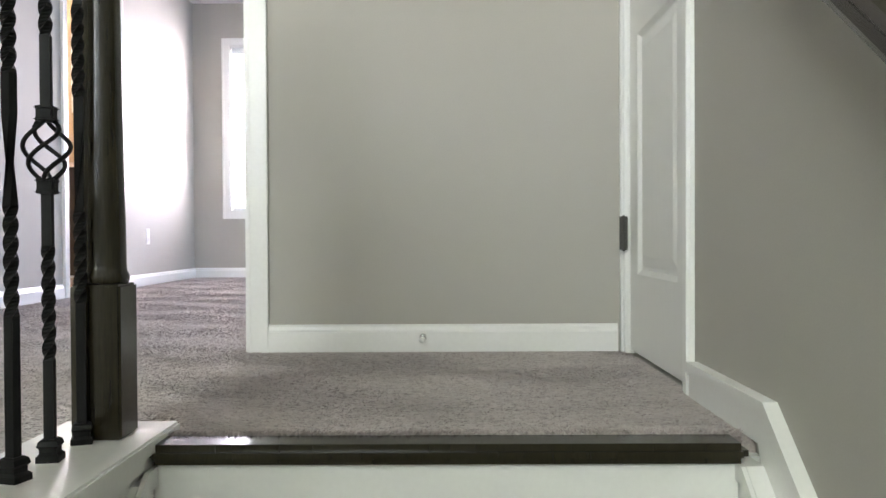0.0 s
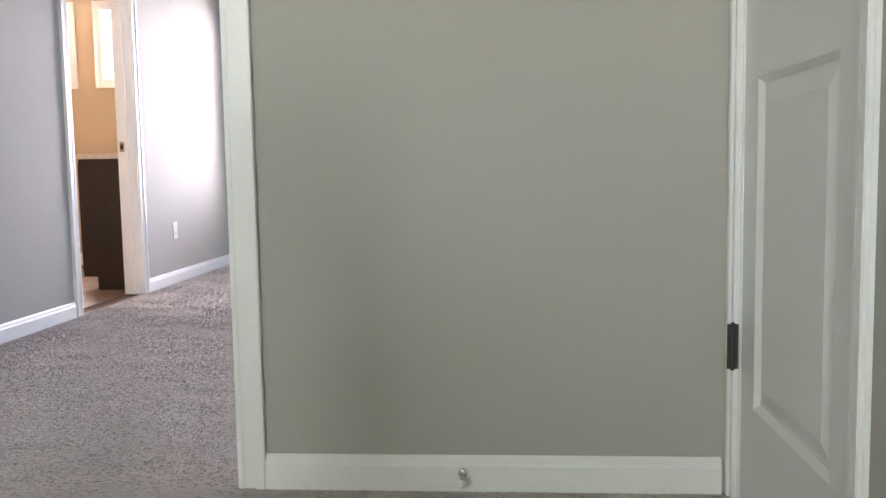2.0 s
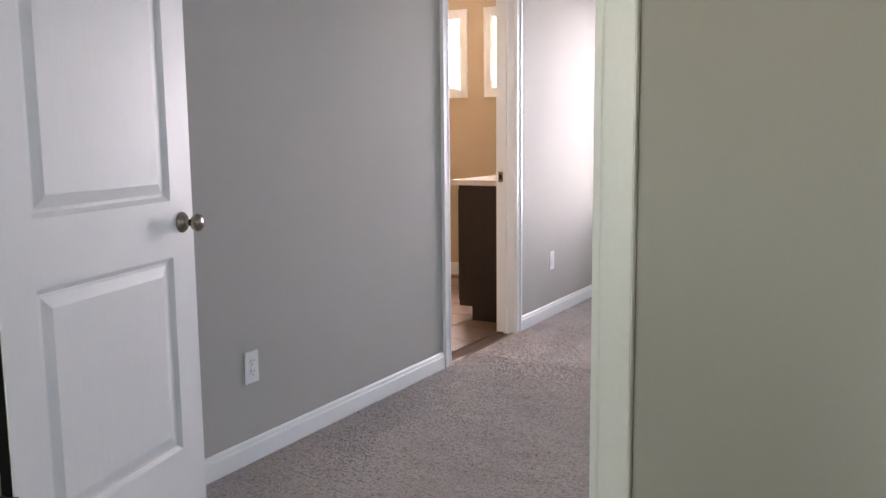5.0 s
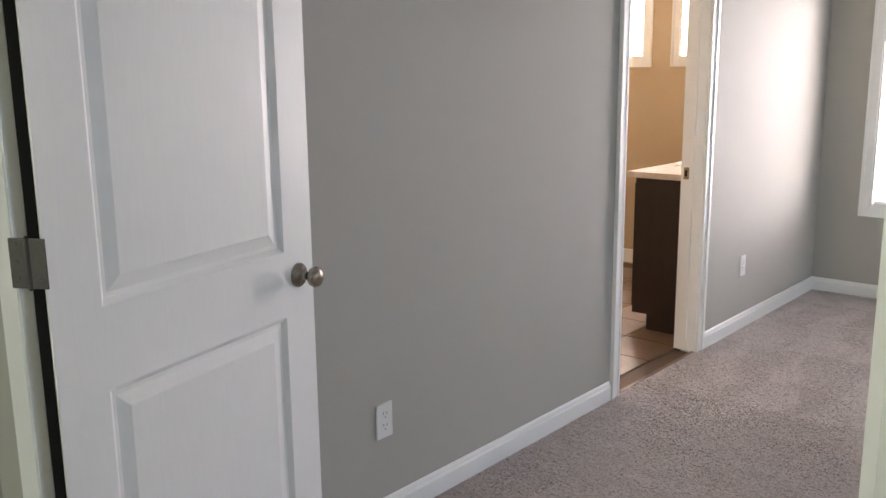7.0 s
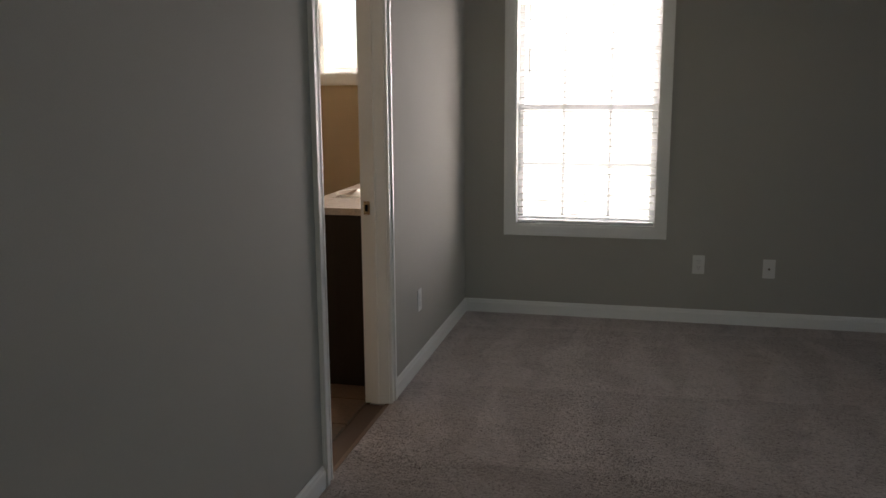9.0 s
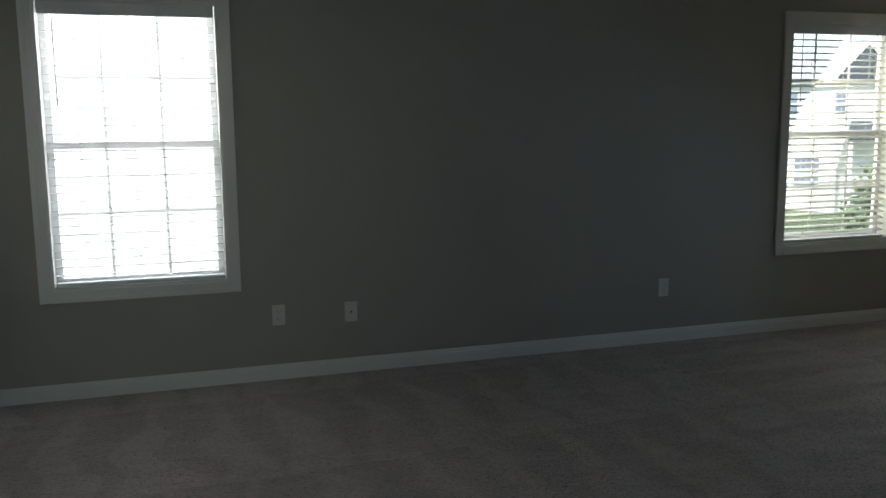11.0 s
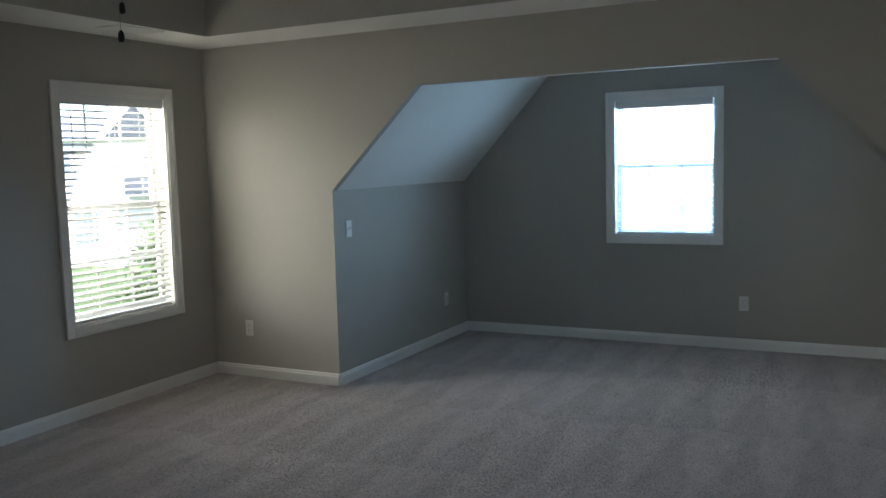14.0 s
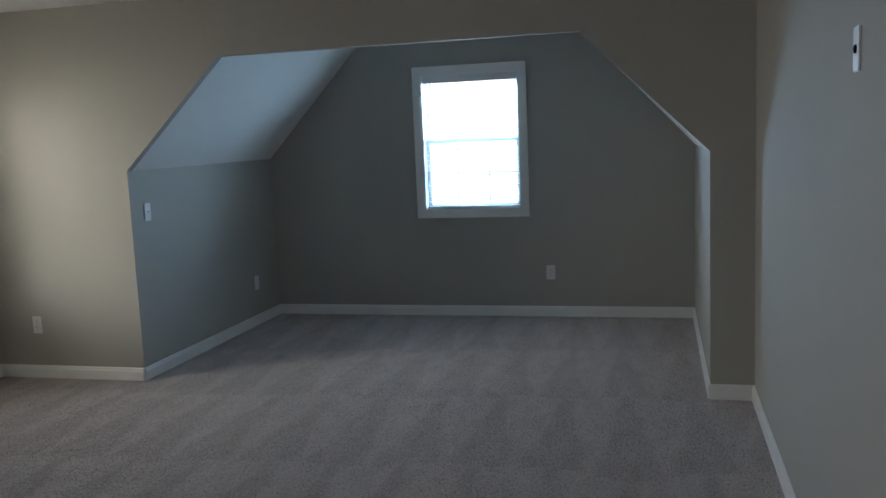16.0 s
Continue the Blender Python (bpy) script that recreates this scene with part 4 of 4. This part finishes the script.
def framed_window(t, x, z, w, h):
    """A trimmed window with two sashes on a house front at y = 0."""
    win = part("window", boxes(((x - w / 2 - 0.1, -0.07, z - 0.1), (x + w / 2 + 0.1, -0.03, z)), ((x - w / 2 - 0.1, -0.07, z + h), (x + w / 2 + 0.1, -0.03, z + h + 0.1)), ((x - w / 2 - 0.1, -0.07, z), (x - w / 2, -0.03, z + h)), ((x + w / 2, -0.07, z), (x + w / 2 + 0.1, -0.03, z + h)), ((x - w / 2, -0.06, z + h / 2 - 0.03), (x + w / 2, -0.034, z + h / 2 + 0.03))), TRIM, t, "white window trim")
    part("pane", boxes(((x - w / 2, -0.045, z), (x + w / 2, -0.028, z + h))), DARKGLASS, win)


def street_house(m, label):
    """A two-storey house with a small front gable, a row of windows and a porch roof; its front faces -y."""
    t = thing("neighbour_house", label, "house", m=m)
    w, d, e, r = 5.5, 8.0, 6.1, 7.3
    part("wall", boxes(((-w, 0, 0), (w, d, e))), SIDING, t, "pale siding walls")
    for k in range(29):
        z = 0.2 + k * 0.2
        part("siding_board", boxes(((-w, -0.025, z), (w, -0.001, z + 0.17))), SIDING, t)
    part("roof", prism(((-0.4, e - 0.05), (d / 2, r), (d + 0.4, e - 0.05), (d + 0.4, e + 0.15), (d / 2, r + 0.2), (-0.4, e + 0.15)), "x", -w - 0.4, w + 0.4), SHINGLE, t, "grey shingle roof")
    part("gable", prism(((-1.3, e + 0.12), (1.3, e + 0.12), (0, 7.75)), "y", -0.5, 3.0), SLATE, t, "dark clad front gable")
    for sx in (-1, 1):
        part("rake_board", prism(((0, 7.75), (sx * 1.5, e - 0.05), (sx * 1.5, e + 0.15), (0, 7.95)), "y", -0.6, 3.0), TRIM, t, "white rake board")
    for x, ww in ((-1.05, 0.55), (0.75, 0.75), (-3.4, 0.9), (3.4, 0.9)):
        framed_window(t, x, 4.6, ww, 1.0)
    part("porch_roof", prism(((-0.02, 4.1), (-1.9, 3.45), (-1.9, 3.6), (-0.02, 4.3)), "x", -0.6, 2.6), SLATE, t, "dark porch roof")
    for x in (-0.5, 2.5):
        part("porch_post", boxes(((x - 0.08, -1.8, 0), (x + 0.08, -1.64, 3.5)), bevel=0.01), TRIM, t)
    framed_window(t, -2.4, 1.0, 1.1, 1.6)
    part("front_door", boxes(((0.5, -0.06, 0.1), (1.5, -0.02, 2.2)), bevel=0.01), SLATE, t, "dark front door")
    return t


def house(m, label):
    """A two-storey gabled house; its blank gable end faces -y."""
    t = thing("neighbour_house", label, "house", m=m)
    w, d, e, r = 4.0, 9.0, 5.2, 8.4
    part("wall", prism(((-w, 0), (w, 0), (w, e), (0, r), (-w, e)), "y", 0, d), SIDING, t, "pale siding walls")
    for k in range(24):
        z = 0.2 + k * 0.2
        part("siding_board", boxes(((-w, -0.025, z), (w, -0.001, z + 0.17))), SIDING, t)
    for sx in (-1, 1):
        part("roof", prism(((0, r), (sx * (w + 0.4), e - 0.33), (sx * (w + 0.4), e - 0.15), (0, r + 0.2)), "y", -0.4, d + 0.4), SHINGLE, t, "grey shingle roof")
        part("rake_board", prism(((0, r - 0.02), (sx * (w + 0.4), e - 0.36), (sx * (w + 0.4), e - 0.15), (0, r + 0.2)), "y", -0.46, -0.41), TRIM, t, "white rake board")
    return t


street_house(pose(29.8, 35.5, GZ, 0, 0, -43.8), "pale two-storey house with a dark front gable")
# pale blank gables stand in for the glare outside windows 3 and 1
house(pose(22.0, 7.6, GZ, 0, 0, -80), "pale house with a blank gable end placed to white out the window view")
house(pose(-1.5, 19.0, GZ, 0, 0, 4), "pale house with a blank gable end placed to white out the window view")


def tree(m, h, spread, seed, label):
    """A tapered trunk with limbs and a crown of many small leaves."""
    rng = np.random.default_rng(seed)
    t = thing("tree", label, "tree", "trees outside", m=m)
    limbs = [tube([(0, 0, 0), (0.04, 0.02, h * 0.3), (0.0, 0.06, h * 0.62), (0.05, 0, h * 0.9)], 0.09, 8)]
    ends = []
    for k in range(11):
        a, z = k * 2.4, h * (0.32 + 0.05 * k)
        r = spread * (0.55 + 0.45 * rng.random()) * (1.15 - 0.06 * k)
        p = (r * math.cos(a), r * math.sin(a), z + r * 0.55)
        limbs.append(tube([(0, 0.03, z), (p[0] * 0.5, p[1] * 0.5, z + r * 0.32), p], 0.03, 5))
        ends += [np.array(p), np.array((p[0] * 0.55, p[1] * 0.55, z + r * 0.4))]
    ends.append(np.array((0, 0, h)))
    part("trunk", merge(*limbs), BARK, t, "brown bark trunk and limbs")
    c = np.concatenate([e + rng.normal(0, spread * 0.22, (260, 3)) for e in ends])
    u, v = rng.normal(0, 1, c.shape), rng.normal(0, 1, c.shape)
    u = u / np.linalg.norm(u, axis=1, keepdims=True) * 0.075
    v = np.cross(u, v)
    v = v / np.linalg.norm(v, axis=1, keepdims=True) * 0.045
    verts = np.stack([c - u, c + v, c + u, c - v], 1).reshape(-1, 3)
    me = bpy.data.meshes.new("crown")
    me.from_pydata(verts.tolist(), [], np.arange(len(verts)).reshape(-1, 4).tolist())
    me.materials.append(LEAF)
    crown = new("crown", me)
    crown.parent = t
    return t


TL = "leafy green tree outside the window"
tree(pose(9.0, 13.1, GZ), 3.5, 0.75, 3, TL)
tree(pose(11.9, 15.5, GZ), 3.7, 1.0, 4, TL)

# ---- carpet pile and bath floor tiles ----
rng = np.random.default_rng(7)


def pile(name, x0, x1, y0, y1, density, mat_=CARPET, tall=1.0, rise=1.0):
    """Short blades of cut pile standing on the carpet."""
    k = int((x1 - x0) * (y1 - y0) * density)
    c = np.stack([rng.uniform(x0, x1, k), rng.uniform(y0, y1, k), np.zeros(k)], 1)
    # the pile lies in patches
    fx = np.sin(c[:, 0] * 9 + 2.0 * np.sin(c[:, 1] * 7)) + np.sin(c[:, 1] * 13 + c[:, 0] * 5)
    a = rng.uniform(0, 2 * np.pi, k)
    w = rng.uniform(0.0018, 0.0034, k)
    hgt = rng.uniform(0.003, 0.007, k) * tall * rise
    side = np.stack([np.cos(a) * w, np.sin(a) * w, np.zeros(k)], 1)
    la = rng.normal(0, 0.9, k) + fx
    ln = rng.uniform(0.003, 0.011, k) * tall
    tip = c + np.stack([np.cos(la) * ln, np.sin(la) * ln, hgt], 1)
    v = np.stack([c - side, c + side, tip], 1).reshape(-1, 3).astype(np.float32)
    me = bpy.data.meshes.new(name)
    me.vertices.add(3 * k)
    me.vertices.foreach_set("co", v.ravel())
    me.loops.add(3 * k)
    me.loops.foreach_set("vertex_index", np.arange(3 * k, dtype=np.int32))
    me.polygons.add(k)
    me.polygons.foreach_set("loop_start", np.arange(0, 3 * k, 3, dtype=np.int32))
    me.update()
    me.materials.append(mat_)
    return tagged(new(name, me), "taupe cut pile standing up from the carpet", "carpet pile", kind="stuff")


pile("carpet_pile", -0.43, STAIRX, NOSE + 0.078, S0, 50000, CARPET, 1.0, 0.35)
pile("carpet_pile", -0.43, STAIRX - 0.03, NOSE + 0.078, NOSE + 0.10, 160000, CARPET, 1.7)
pile("carpet_pile", -0.62, -0.43, NOSE + 0.15, S0, 50000, CARPET, 1.0, 0.35)
pile("carpet_pile", -1.88, -0.62, 1.0, S0, 40000, CARPET, 1.0, 0.35)
pile("carpet_pile", W0, 1.2, S1, 5.3, 28000, CARPET, 1.0, 0.6)
pile("carpet_pile", DOOR_L, DOOR_R, S0, S1, 28000, CARPET, 1.0, 0.6)
pile("carpet_pile", W0, 1.2, 5.3, N0, 14000, CARPET_NS, 1.0, 0.6)
pile("carpet_pile", 1.2, E0, S1, N0, 14000, CARPET_EW, 1.0, 0.6)
pile("carpet_pile", E0, AX, AR, AL, 9000, CARPET_EW, 1.0, 0.6)

tile_mesh = bpy.data.meshes.new("tile")
bm = boxes(((-0.149, -0.149, -0.012), (0.149, 0.149, 0.0)), bevel=0.002)
bm.to_mesh(tile_mesh)
bm.free()
tile_mesh.materials.append(BATHTILE)
for i in range(6):
    for j in range(8):
        o = new("tile", tile_mesh)
        o.parent = bathfloor
        o.location = (W1 - 0.15 - 0.302 * i, 5.10 + 0.302 * j, 0.0)
